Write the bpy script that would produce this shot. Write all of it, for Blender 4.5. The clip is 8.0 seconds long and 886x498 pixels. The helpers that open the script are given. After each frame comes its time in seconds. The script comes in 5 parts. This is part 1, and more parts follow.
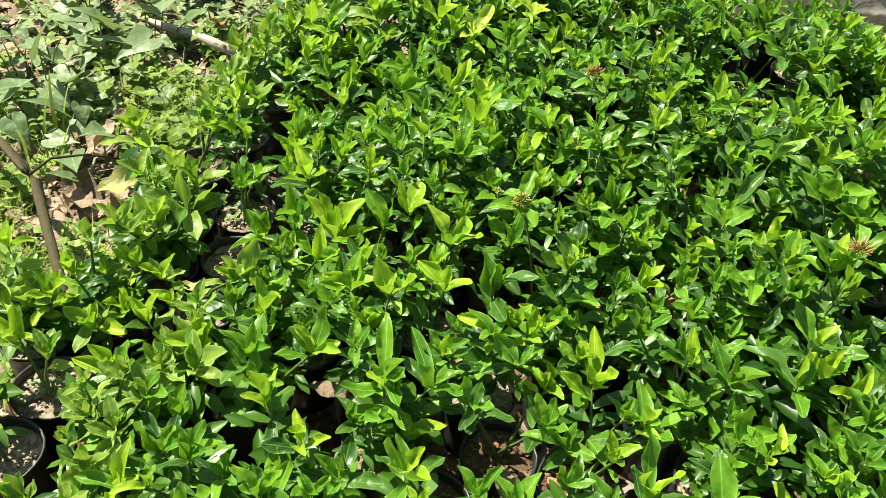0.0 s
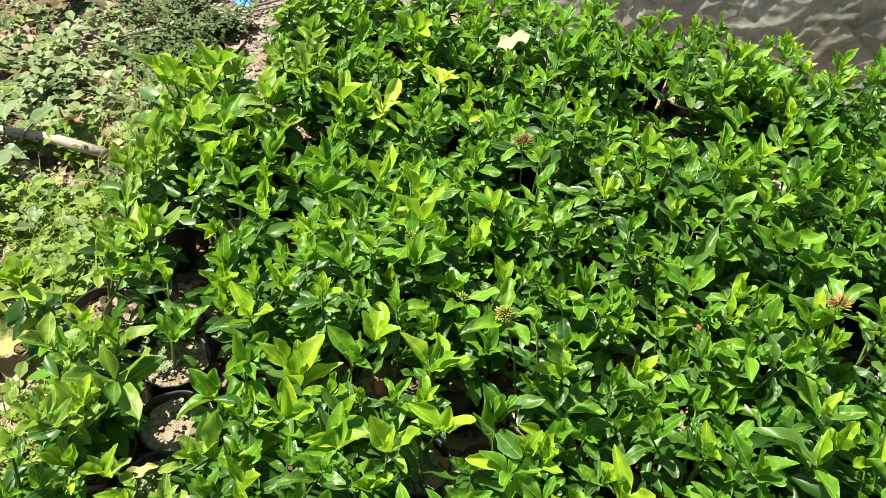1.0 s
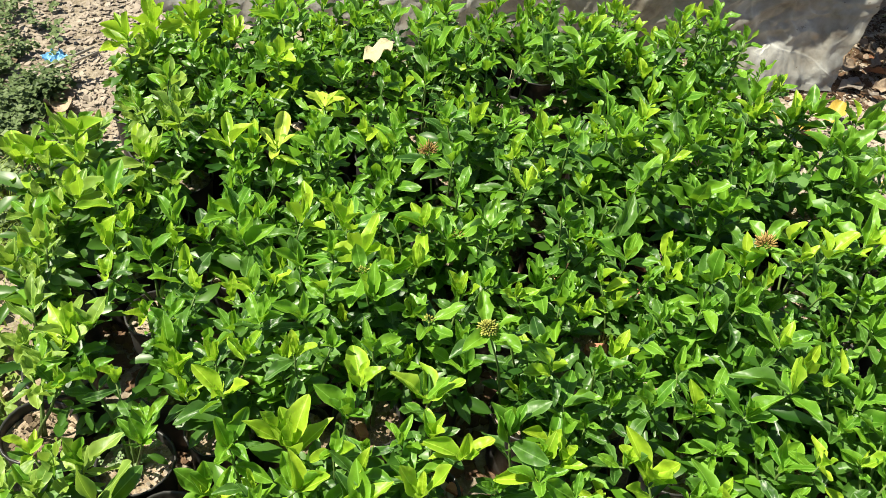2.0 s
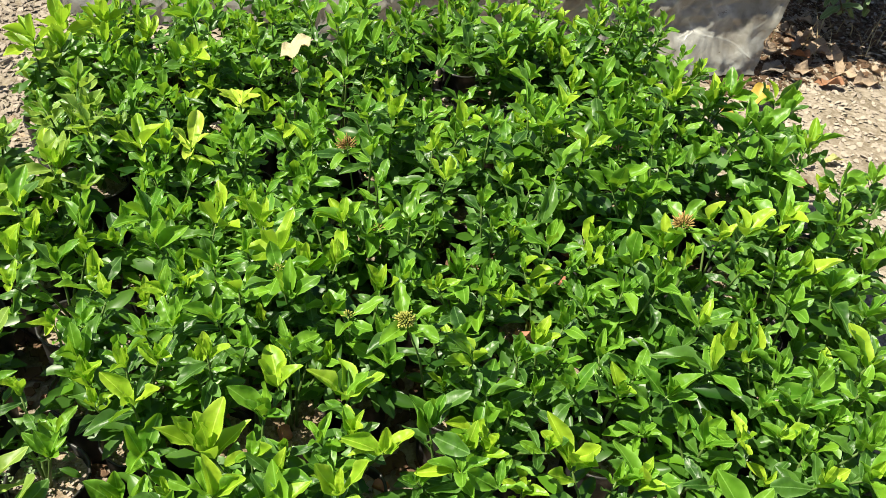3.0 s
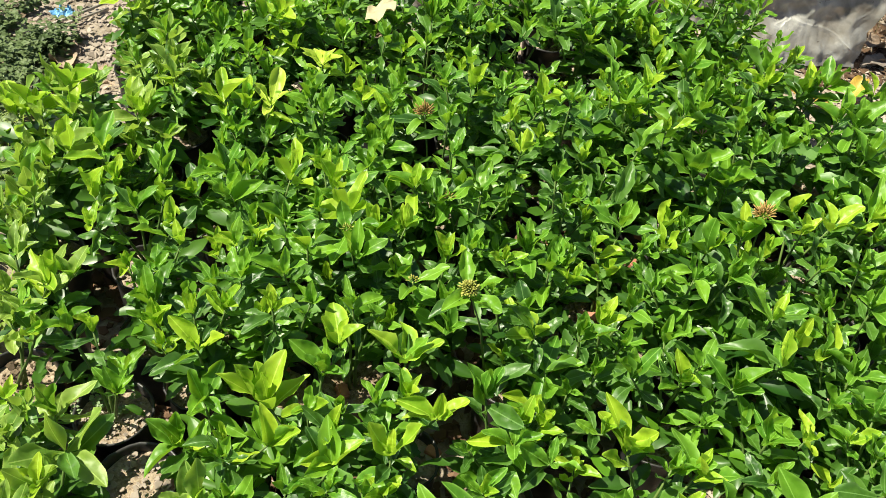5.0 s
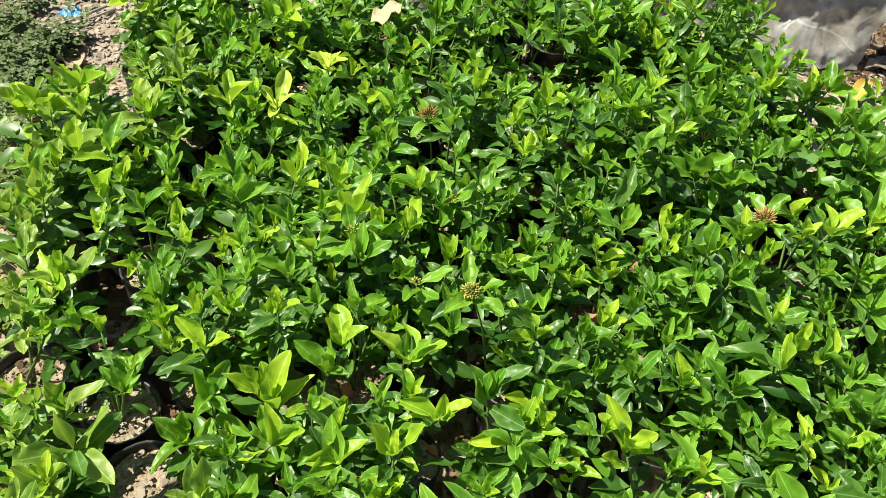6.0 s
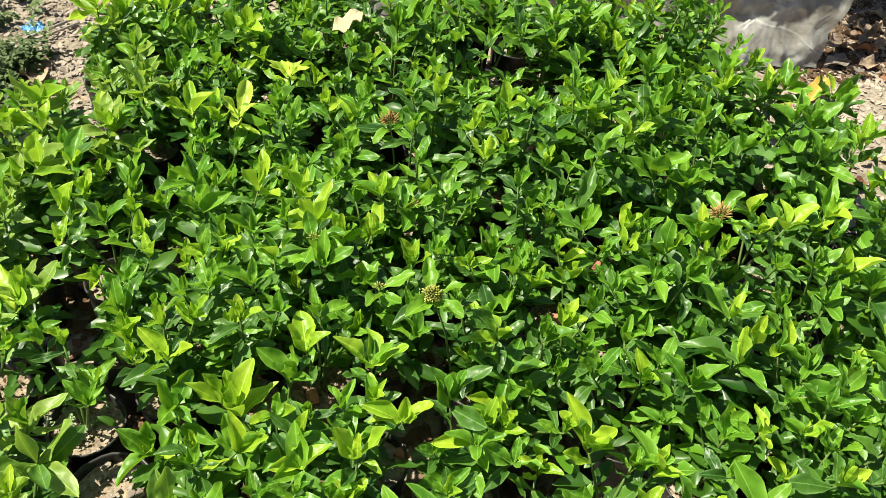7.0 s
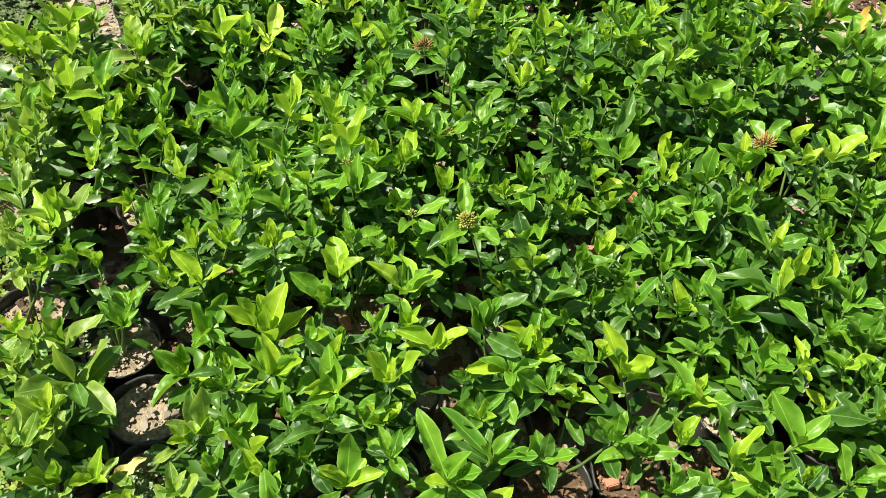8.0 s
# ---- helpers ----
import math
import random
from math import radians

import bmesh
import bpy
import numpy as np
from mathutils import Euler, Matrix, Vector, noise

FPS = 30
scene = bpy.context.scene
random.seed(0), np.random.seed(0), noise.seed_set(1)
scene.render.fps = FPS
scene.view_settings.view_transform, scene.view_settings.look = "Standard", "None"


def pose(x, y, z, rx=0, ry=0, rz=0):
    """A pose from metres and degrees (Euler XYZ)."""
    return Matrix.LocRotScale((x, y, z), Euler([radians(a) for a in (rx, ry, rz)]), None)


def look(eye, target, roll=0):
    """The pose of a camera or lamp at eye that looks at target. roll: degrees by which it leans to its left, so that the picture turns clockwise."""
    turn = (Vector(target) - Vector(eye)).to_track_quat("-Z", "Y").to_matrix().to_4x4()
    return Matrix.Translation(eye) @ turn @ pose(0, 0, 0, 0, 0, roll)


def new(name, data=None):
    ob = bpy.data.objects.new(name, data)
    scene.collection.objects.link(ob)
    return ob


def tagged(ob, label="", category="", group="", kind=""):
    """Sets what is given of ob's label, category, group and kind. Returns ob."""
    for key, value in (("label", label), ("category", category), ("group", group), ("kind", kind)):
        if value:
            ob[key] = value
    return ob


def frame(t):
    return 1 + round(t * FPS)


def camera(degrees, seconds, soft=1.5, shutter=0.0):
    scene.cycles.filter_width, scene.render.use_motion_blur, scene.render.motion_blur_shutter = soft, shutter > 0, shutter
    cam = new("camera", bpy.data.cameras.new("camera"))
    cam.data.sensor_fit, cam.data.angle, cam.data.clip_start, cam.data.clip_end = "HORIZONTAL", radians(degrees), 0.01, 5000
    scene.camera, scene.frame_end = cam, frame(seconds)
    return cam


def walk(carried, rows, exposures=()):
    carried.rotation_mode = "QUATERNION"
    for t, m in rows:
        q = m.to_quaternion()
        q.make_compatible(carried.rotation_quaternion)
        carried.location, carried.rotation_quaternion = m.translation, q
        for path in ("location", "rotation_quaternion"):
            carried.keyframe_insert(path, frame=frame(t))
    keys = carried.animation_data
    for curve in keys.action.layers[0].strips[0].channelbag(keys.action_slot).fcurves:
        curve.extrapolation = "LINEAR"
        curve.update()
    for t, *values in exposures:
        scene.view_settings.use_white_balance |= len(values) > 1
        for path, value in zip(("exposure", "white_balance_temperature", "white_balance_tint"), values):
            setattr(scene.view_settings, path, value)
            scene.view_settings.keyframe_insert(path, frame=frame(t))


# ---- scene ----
import collections

cam = camera(55.8, 8.0, soft=0.85)
PATH = [
    (0, (-0.068, 0.419, 1.305), (-0.211, 1.844, -0.091), 7.7),
    (0.3, (-0.163, 0.465, 1.303), (-0.264, 1.896, -0.092), 8.4),
    (0.5, (-0.231, 0.535, 1.302), (-0.289, 1.975, -0.085), 8.2),
    (0.7, (-0.275, 0.592, 1.319), (-0.18, 2.044, -0.053), 9.6),
    (0.8, (-0.289, 0.611, 1.322), (-0.157, 2.067, -0.043), 9.2),
    (0.9, (-0.291, 0.622, 1.327), (-0.114, 2.078, -0.033), 9.0),
    (1, (-0.304, 0.638, 1.336), (-0.068, 2.084, -0.026), 8.9),
    (1.2, (-0.331, 0.668, 1.335), (0.006, 2.099, -0.021), 8.0),
    (2.3, (-0.555, 0.747, 1.329), (0.19, 2.052, 0.009), 8.1),
    (2.5, (-0.544, 0.739, 1.324), (0.223, 2.034, 0.007), 8.1),
    (3, (-0.464, 0.719, 1.316), (0.306, 2.012, -0.001), 7.9),
    (3.5, (-0.411, 0.702, 1.298), (0.293, 2.011, -0.04), 6.8),
    (4, (-0.443, 0.722, 1.298), (0.233, 2.013, -0.072), 7.3),
    (4.5, (-0.453, 0.713, 1.3), (0.171, 2.024, -0.075), 7.4),
    (5.8, (-0.469, 0.72, 1.296), (0.127, 2.048, -0.075), 8.1),
    (6, (-0.461, 0.709, 1.315), (0.133, 2.032, -0.062), 8.0),
    (6.5, (-0.435, 0.693, 1.324), (0.184, 2.011, -0.046), 7.9),
    (7, (-0.435, 0.686, 1.327), (0.203, 2.003, -0.036), 7.6),
    (7.5, (-0.448, 0.689, 1.29), (0.143, 1.982, -0.116), 6.6),
    (8, (-0.447, 0.687, 1.292), (0.11, 1.931, -0.171), 7.0),
]
walk(cam, [(t, look(eye, target, roll)) for t, eye, target, roll in PATH], exposures=[(0.0, 1.0), (0.5, 1.02), (1.2, 0.99), (2.5, 0.91), (3.2, 0.86), (8.0, 0.87)])

# ---- light: high sun that shines along the plastic sheet, clear sky ----
SUN_FROM = Vector((-0.58, 0.22, 1.0)).normalized()
world = bpy.data.worlds.new("sky")
scene.world = world
world.use_nodes = True
wn, wl = world.node_tree.nodes, world.node_tree.links
sky = wn.new("ShaderNodeTexSky")
sky.sky_type = "NISHITA"
sky.sun_disc = False
sky.sun_elevation = math.asin(SUN_FROM.z)
sky.sun_rotation = math.atan2(SUN_FROM.x, SUN_FROM.y)
wl.new(sky.outputs[0], wn["Background"].inputs[0])
wn["Background"].inputs[1].default_value = 0.050
sun_data = bpy.data.lights.new("sun", "SUN")
sun_data.energy, sun_data.angle, sun_data.color = 5.0, radians(0.6), (1.0, 0.955, 0.77)
sun = new("sun", sun_data)
sun.matrix_world = look(SUN_FROM * 20, (0, 0, 0))


# ---- materials ----
def shader(name):
    m = bpy.data.materials.new(name)
    m.use_nodes = True
    nodes, links = m.node_tree.nodes, m.node_tree.links
    return m, nodes, links, nodes["Principled BSDF"], nodes["Material Output"]


def ramp(nodes, *stops):
    r = nodes.new("ShaderNodeValToRGB")
    while len(r.color_ramp.elements) < len(stops):
        r.color_ramp.elements.new(0.5)
    for e, (p, c) in zip(r.color_ramp.elements, stops):
        e.position, e.color = p, (*c, 1)
    return r


def maths(nodes, links, op, a, b=None, c=None):
    n = nodes.new("ShaderNodeMath")
    n.operation = op
    for i, v in enumerate((a, b, c)):
        if v is None:
            continue
        if isinstance(v, (int, float)):
            n.inputs[i].default_value = v
        else:
            links.new(v, n.inputs[i])
    return n.outputs[0]


def noise_of(nodes, links, scale, detail=3.0, space="Object", rough=0.55):
    co = nodes.new("ShaderNodeTexCoord")
    n = nodes.new("ShaderNodeTexNoise")
    n.inputs["Scale"].default_value, n.inputs["Detail"].default_value, n.inputs["Roughness"].default_value = scale, detail, rough
    links.new(co.outputs[space], n.inputs["Vector"])
    return n.outputs["Fac"]


def bump_of(nodes, links, height, strength, distance, to):
    b = nodes.new("ShaderNodeBump")
    b.inputs["Strength"].default_value, b.inputs["Distance"].default_value = strength, distance
    links.new(height, b.inputs["Height"])
    links.new(b.outputs[0], to.inputs["Normal"])
    return b


def leaf_material(name, dark, light, through_colour, rough, share, vein=0.06, mottle=0.25):
    """A living leaf: glossy skin, lighter midrib and side veins, light that shines through."""
    m, nodes, links, bsdf, out = shader(name)
    co = nodes.new("ShaderNodeTexCoord")
    sep = nodes.new("ShaderNodeSeparateXYZ")
    links.new(co.outputs["Object"], sep.inputs[0])
    info = nodes.new("ShaderNodeObjectInfo")
    ax = maths(nodes, links, "ABSOLUTE", sep.outputs[0])
    run = maths(nodes, links, "SUBTRACT", sep.outputs[1], maths(nodes, links, "MULTIPLY", ax, 0.75))
    wave = maths(nodes, links, "SINE", maths(nodes, links, "MULTIPLY", run, 62.0))
    veins = maths(nodes, links, "POWER", maths(nodes, links, "MULTIPLY_ADD", wave, 0.5, 0.5), 4.0)
    rib = maths(nodes, links, "LESS_THAN", ax, 0.011)
    vein_all = maths(nodes, links, "MAXIMUM", maths(nodes, links, "MULTIPLY", veins, vein), maths(nodes, links, "MULTIPLY", rib, 0.8))
    fac = noise_of(nodes, links, 5.0, 4.0)
    mix1 = nodes.new("ShaderNodeMix")
    mix1.data_type = "RGBA"
    mix1.inputs["A"].default_value, mix1.inputs["B"].default_value = (*dark, 1), (*light, 1)
    blotch = maths(nodes, links, "MULTIPLY", maths(nodes, links, "SUBTRACT", fac, 0.5), mottle * 4)
    k = maths(nodes, links, "ADD", info.outputs["Random"], blotch)
    links.new(k, mix1.inputs["Factor"])
    mix2 = nodes.new("ShaderNodeMix")
    mix2.data_type = "RGBA"
    mix2.inputs["B"].default_value = (*[min(1, c * 1.5 + 0.07) for c in light], 1)
    links.new(mix1.outputs["Result"], mix2.inputs["A"])
    # Paler leaf edge, strengthened in colour for the light that curled edges catch.
    rim = nodes.new("ShaderNodeAttribute")
    rim.attribute_name = "lit_margin"
    pale = maths(nodes, links, "MULTIPLY", maths(nodes, links, "POWER", rim.outputs["Fac"], 5.0), 1.0)
    links.new(maths(nodes, links, "MULTIPLY", maths(nodes, links, "MAXIMUM", vein_all, pale), 0.70), mix2.inputs["Factor"])
    links.new(mix2.outputs["Result"], bsdf.inputs["Base Color"])
    rr = maths(nodes, links, "MULTIPLY_ADD", fac, 0.16, rough - 0.05)
    links.new(rr, bsdf.inputs["Roughness"])
    bsdf.inputs["Specular IOR Level"].default_value = 0.45
    relief = maths(nodes, links, "ADD", maths(nodes, links, "MULTIPLY", rib, -0.3), maths(nodes, links, "MULTIPLY", veins, -0.010))
    bump_of(nodes, links, maths(nodes, links, "ADD", relief, maths(nodes, links, "MULTIPLY", noise_of(nodes, links, 3.4, 0.6), 1.6)), 0.24, 0.02, bsdf)
    tr = nodes.new("ShaderNodeBsdfTranslucent")
    tint = nodes.new("ShaderNodeMix")
    tint.data_type = "RGBA"
    tint.inputs["Factor"].default_value = 0.35
    tint.inputs["B"].default_value = (*through_colour, 1)
    tint.inputs["A"].default_value = (*through_colour, 1)
    links.new(mix2.outputs["Result"], tint.inputs["B"])
    links.new(tint.outputs["Result"], tr.inputs["Color"])
    mx = nodes.new("ShaderNodeMixShader")
    mx.inputs[0].default_value = share
    links.new(bsdf.outputs[0], mx.inputs[1])
    links.new(tr.outputs[0], mx.inputs[2])
    links.new(mx.outputs[0], out.inputs["Surface"])
    return m


def earth_material(name, stops, scale, rough=0.95, bump=0.6, distance=0.01, fine=None, space="Object"):
    m, nodes, links, bsdf, out = shader(name)
    a = noise_of(nodes, links, scale, 6.0, space, 0.65)
    b = noise_of(nodes, links, fine or scale * 7, 4.0, space, 0.7)
    mixed = maths(nodes, links, "ADD", maths(nodes, links, "MULTIPLY", a, 0.55), maths(nodes, links, "MULTIPLY", b, 0.45))
    r = ramp(nodes, *stops)
    links.new(mixed, r.inputs[0])
    links.new(r.outputs[0], bsdf.inputs["Base Color"])
    bsdf.inputs["Roughness"].default_value = rough
    bsdf.inputs["Specular IOR Level"].default_value = 0.2
    bump_of(nodes, links, mixed, bump, distance, bsdf)
    return m


def plain_material(name, a, b, rough, scale, spec=0.4, bump=0.2, distance=0.002, share=0.0):
    """Two tones mixed by noise and from piece to piece; share: light shining through."""
    m, nodes, links, bsdf, out = shader(name)
    info = nodes.new("ShaderNodeObjectInfo")
    geo = nodes.new("ShaderNodeNewGeometry")
    f = noise_of(nodes, links, scale, 5.0)
    k = maths(nodes, links, "ADD", maths(nodes, links, "MULTIPLY", f, 0.9), maths(nodes, links, "MULTIPLY", info.outputs["Random"], 0.35))
    k = maths(nodes, links, "ADD", k, maths(nodes, links, "MULTIPLY", geo.outputs["Random Per Island"], 0.35))
    r = ramp(nodes, (0.35, a), (0.95, b))
    links.new(k, r.inputs[0])
    links.new(r.outputs[0], bsdf.inputs["Base Color"])
    bsdf.inputs["Roughness"].default_value, bsdf.inputs["Specular IOR Level"].default_value = rough, spec
    bump_of(nodes, links, f, bump, distance, bsdf)
    if share:
        tr = nodes.new("ShaderNodeBsdfTranslucent")
        links.new(r.outputs[0], tr.inputs["Color"])
        mx = nodes.new("ShaderNodeMixShader")
        mx.inputs[0].default_value = share
        links.new(bsdf.outputs[0], mx.inputs[1])
        links.new(tr.outputs[0], mx.inputs[2])
        links.new(mx.outputs[0], out.inputs["Surface"])
    return m


LEAF_MATURE = leaf_material("leaf_mature", (0.0212, 0.074, 0.010), (0.084, 0.195, 0.020), (0.200, 0.46, 0.01), 0.36, 0.26)
LEAF_FRESH = leaf_material("leaf_fresh", (0.069, 0.205, 0.014), (0.178, 0.365, 0.021), (0.40, 0.70, 0.03), 0.37, 0.34)
LEAF_YOUNG = leaf_material("leaf_young", (0.200, 0.390, 0.017), (0.378, 0.530, 0.028), (0.55, 0.84, 0.05), 0.38, 0.36)
LEAF_DULL = leaf_material("leaf_bleached", (0.115, 0.235, 0.030), (0.300, 0.425, 0.066), (0.46, 0.68, 0.06), 0.42, 0.36)
LEAF_STAR = leaf_material("leaf_pale", (0.32, 0.49, 0.04), (0.50, 0.62, 0.07), (0.66, 0.84, 0.09), 0.40, 0.36)
LEAF_YELLOW = leaf_material("leaf_yellow", (0.50, 0.32, 0.04), (0.64, 0.48, 0.10), (0.7, 0.45, 0.06), 0.5, 0.35, 0.2)
LEAF_HEART = leaf_material("leaf_heart", (0.14, 0.23, 0.085), (0.30, 0.40, 0.20), (0.32, 0.46, 0.10), 0.42, 0.30, 0.03)
# Bush leaves, one green lightened to suggest sun on the hanging twigs.
LEAF_BUSH_LIT = leaf_material("leaf_bush_lit", (0.045, 0.095, 0.035), (0.12, 0.19, 0.085), (0.14, 0.26, 0.06), 0.45, 0.30)
DRY_LEAF = plain_material("dry_leaf", (0.17, 0.105, 0.070), (0.42, 0.32, 0.24), 0.75, 9.0, 0.25, 0.5, 0.02, 0.25)
TAN_LEAF = plain_material("tan_leaf", (0.30, 0.21, 0.14), (0.58, 0.45, 0.33), 0.7, 9.0, 0.25, 0.5, 0.02, 0.3)
PALE_LEAF = plain_material("pale_leaf", (0.50, 0.43, 0.24), (0.72, 0.64, 0.42), 0.6, 6.0, 0.3, 0.4, 0.02, 0.3)
PALE_YELLOW = plain_material("pale_yellow_leaf", (0.60, 0.46, 0.10), (0.80, 0.70, 0.28), 0.5, 8.0, 0.35, 0.3, 0.01, 0.3)
RUST_LEAF = plain_material("rust_leaf", (0.26, 0.11, 0.055), (0.50, 0.27, 0.16), 0.7, 9.0, 0.25, 0.5, 0.02, 0.3)
GREY_LEAF = plain_material("grey_leaf", (0.15, 0.12, 0.10), (0.33, 0.28, 0.24), 0.75, 9.0, 0.25, 0.5, 0.02, 0.25)
DYING_LEAF = plain_material("dying_leaf", (0.42, 0.44, 0.14), (0.62, 0.62, 0.26), 0.5, 6.0, 0.35, 0.4, 0.02, 0.35)
LITTER = plain_material("litter", (0.030, 0.020, 0.012), (0.27, 0.20, 0.13), 0.85, 20.0, 0.2, 0.3, 0.01, 0.1)
CHIPS = plain_material("soil_chips", (0.21, 0.168, 0.135), (0.42, 0.355, 0.295), 0.9, 40.0, 0.2, 0.3, 0.004)
# Humus brown, darkened to stand in for shade between bags and by the bush.
SHADED_HUMUS = plain_material("shaded_humus", (0.030, 0.019, 0.012), (0.180, 0.110, 0.070), 0.95, 20.0, 0.1, 0.3, 0.01)
STRAW = plain_material("straw", (0.22, 0.17, 0.08), (0.58, 0.48, 0.28), 0.7, 30.0, 0.25, 0.2, 0.002, 0.2)
RED_CHIPS = plain_material("brick_chips", (0.085, 0.045, 0.026), (0.36, 0.20, 0.125), 0.9, 60.0, 0.2, 0.4, 0.004)
BRICK = plain_material("red_brick", (0.26, 0.085, 0.05), (0.46, 0.20, 0.13), 0.9, 70.0, 0.2, 0.6, 0.004)
STEM = plain_material("stem", (0.05, 0.10, 0.025), (0.13, 0.20, 0.05), 0.55, 30.0, 0.3, 0.3, 0.003)
BARK = plain_material("bark", (0.026, 0.021, 0.010), (0.085, 0.070, 0.036), 0.85, 45.0, 0.2, 0.6, 0.006)
PALE_WOOD = plain_material("pale_wood", (0.30, 0.24, 0.19), (0.62, 0.54, 0.47), 0.8, 25.0, 0.2, 0.7, 0.006)
GREY_STICK = plain_material("grey_stick", (0.22, 0.20, 0.17), (0.46, 0.42, 0.36), 0.8, 30.0, 0.2, 0.4, 0.003)
POT_PLASTIC = plain_material("pot_plastic", (0.012, 0.012, 0.013), (0.035, 0.034, 0.033), 0.42, 35.0, 0.5, 0.4, 0.003)
BUD_GREEN = plain_material("bud_green", (0.20, 0.24, 0.04), (0.42, 0.40, 0.09), 0.5, 60.0, 0.3)
BUD_BROWN = plain_material("bud_brown", (0.19, 0.115, 0.035), (0.42, 0.27, 0.09), 0.6, 60.0, 0.3)
BUD_PINK = plain_material("bud_pink", (0.55, 0.20, 0.16), (0.80, 0.45, 0.38), 0.5, 60.0, 0.3)
GRASS = plain_material("grass", (0.09, 0.18, 0.02), (0.34, 0.45, 0.08), 0.5, 15.0, 0.3, 0.1, 0.002, 0.35)
WEED = plain_material("weed", (0.07, 0.165, 0.020), (0.30, 0.42, 0.085), 0.5, 15.0, 0.35, 0.1, 0.002, 0.35)
WEED_GREY = plain_material("weed_grey", (0.105, 0.165, 0.060), (0.30, 0.385, 0.165), 0.5, 15.0, 0.35, 0.1, 0.002, 0.3)
WEED_DULL = plain_material("weed_dull", (0.045, 0.085, 0.026), (0.16, 0.22, 0.08), 0.55, 15.0, 0.3, 0.1, 0.002, 0.3)
BLUE_PLASTIC = plain_material("blue_plastic", (0.10, 0.30, 0.55), (0.20, 0.45, 0.70), 0.4, 30.0, 0.5)
SOIL = earth_material("pot_soil", ((0.22, (0.070, 0.050, 0.034)), (0.44, (0.22, 0.165, 0.115)), (0.58, (0.46, 0.37, 0.27)), (0.78, (0.60, 0.51, 0.40))), 22.0, distance=0.012)
SOIL_RED = earth_material("pot_soil_red", ((0.25, (0.040, 0.024, 0.015)), (0.50, (0.115, 0.072, 0.046)), (0.66, (0.28, 0.19, 0.13)), (0.80, (0.46, 0.36, 0.27))), 24.0, distance=0.012)
GROUND = earth_material("ground_soil", ((0.30, (0.098, 0.077, 0.054)), (0.44, (0.215, 0.174, 0.126)), (0.56, (0.36, 0.305, 0.245)), (0.72, (0.50, 0.445, 0.375))), 9.0, distance=0.02, fine=60.0)


def sheet_material():
    """Dusty translucent plastic film."""
    m, nodes, links, bsdf, out = shader("plastic_film")
    f = noise_of(nodes, links, 3.2, 4.0, rough=0.6)
    g = noise_of(nodes, links, 9.0, 5.0, rough=0.65)
    co = nodes.new("ShaderNodeTexCoord")
    drawn = []
    for scale, warp, sharp in ((2.6, 1.6, 9.0), (5.5, 1.2, 7.0)):
        nz = nodes.new("ShaderNodeTexNoise")
        nz.inputs["Scale"].default_value, nz.inputs["Detail"].default_value, nz.inputs["Distortion"].default_value = scale, 2.0, warp
        links.new(co.outputs["Object"], nz.inputs["Vector"])
        away = maths(nodes, links, "ABSOLUTE", maths(nodes, links, "SUBTRACT", nz.outputs[0], 0.5))
        drawn.append(maths(nodes, links, "MAXIMUM", maths(nodes, links, "SUBTRACT", 1.0, maths(nodes, links, "MULTIPLY", away, sharp * 2)), 0.0))
    patch = maths(nodes, links, "MAXIMUM", maths(nodes, links, "MULTIPLY", maths(nodes, links, "SUBTRACT", f, 0.5), 2.2), 0.0)
    streak = maths(nodes, links, "MULTIPLY", maths(nodes, links, "MAXIMUM", drawn[0], maths(nodes, links, "MULTIPLY", drawn[1], 0.6)), maths(nodes, links, "ADD", patch, 0.25))
    mixed = maths(nodes, links, "ADD", maths(nodes, links, "MULTIPLY", g, 0.6), maths(nodes, links, "ADD", maths(nodes, links, "MULTIPLY", patch, 0.45), maths(nodes, links, "MULTIPLY", streak, 0.40)))
    spots = maths(nodes, links, "GREATER_THAN", noise_of(nodes, links, 34.0, 3.0), 0.70)
    mixed = maths(nodes, links, "SUBTRACT", mixed, maths(nodes, links, "MULTIPLY", spots, 0.16))
    r = ramp(nodes, (0.18, (0.125, 0.105, 0.082)), (0.30, (0.240, 0.224, 0.196)), (0.42, (0.310, 0.304, 0.286)), (0.70, (0.64, 0.64, 0.62)))
    links.new(mixed, r.inputs[0])
    links.new(r.outputs[0], bsdf.inputs["Base Color"])
    bsdf.inputs["Roughness"].default_value = 0.34
    bsdf.inputs["Specular IOR Level"].default_value = 0.6
    bump_of(nodes, links, maths(nodes, links, "ADD", g, streak), 0.4, 0.02, bsdf)
    tr = nodes.new("ShaderNodeBsdfTranslucent")
    links.new(r.outputs[0], tr.inputs["Color"])
    mx = nodes.new("ShaderNodeMixShader")
    mx.inputs[0].default_value = 0.16
    links.new(bsdf.outputs[0], mx.inputs[1])
    links.new(tr.outputs[0], mx.inputs[2])
    clear = nodes.new("ShaderNodeBsdfTransparent")
    mc = nodes.new("ShaderNodeMixShader")
    mc.inputs[0].default_value = 0.06
    links.new(mx.outputs[0], mc.inputs[1])
    links.new(clear.outputs[0], mc.inputs[2])
    links.new(mc.outputs[0], out.inputs["Surface"])
    return m


FILM = sheet_material()


# ---- mesh helpers ----
def mesh_of(name, verts, faces, material, smooth=True):
    me = bpy.data.meshes.new(name)
    me.from_pydata([tuple(v) for v in verts], [], faces)
    me.materials.append(material)
    if smooth:
        me.polygons.foreach_set("use_smooth", [True] * len(me.polygons))
    me.update()
    return me


def part(name, me, parent, m=None, label=""):
    ob = new(name, me)
    ob.parent = parent
    if m is not None:
        ob.matrix_basis = m
    if label:
        ob["label"] = label
    return ob


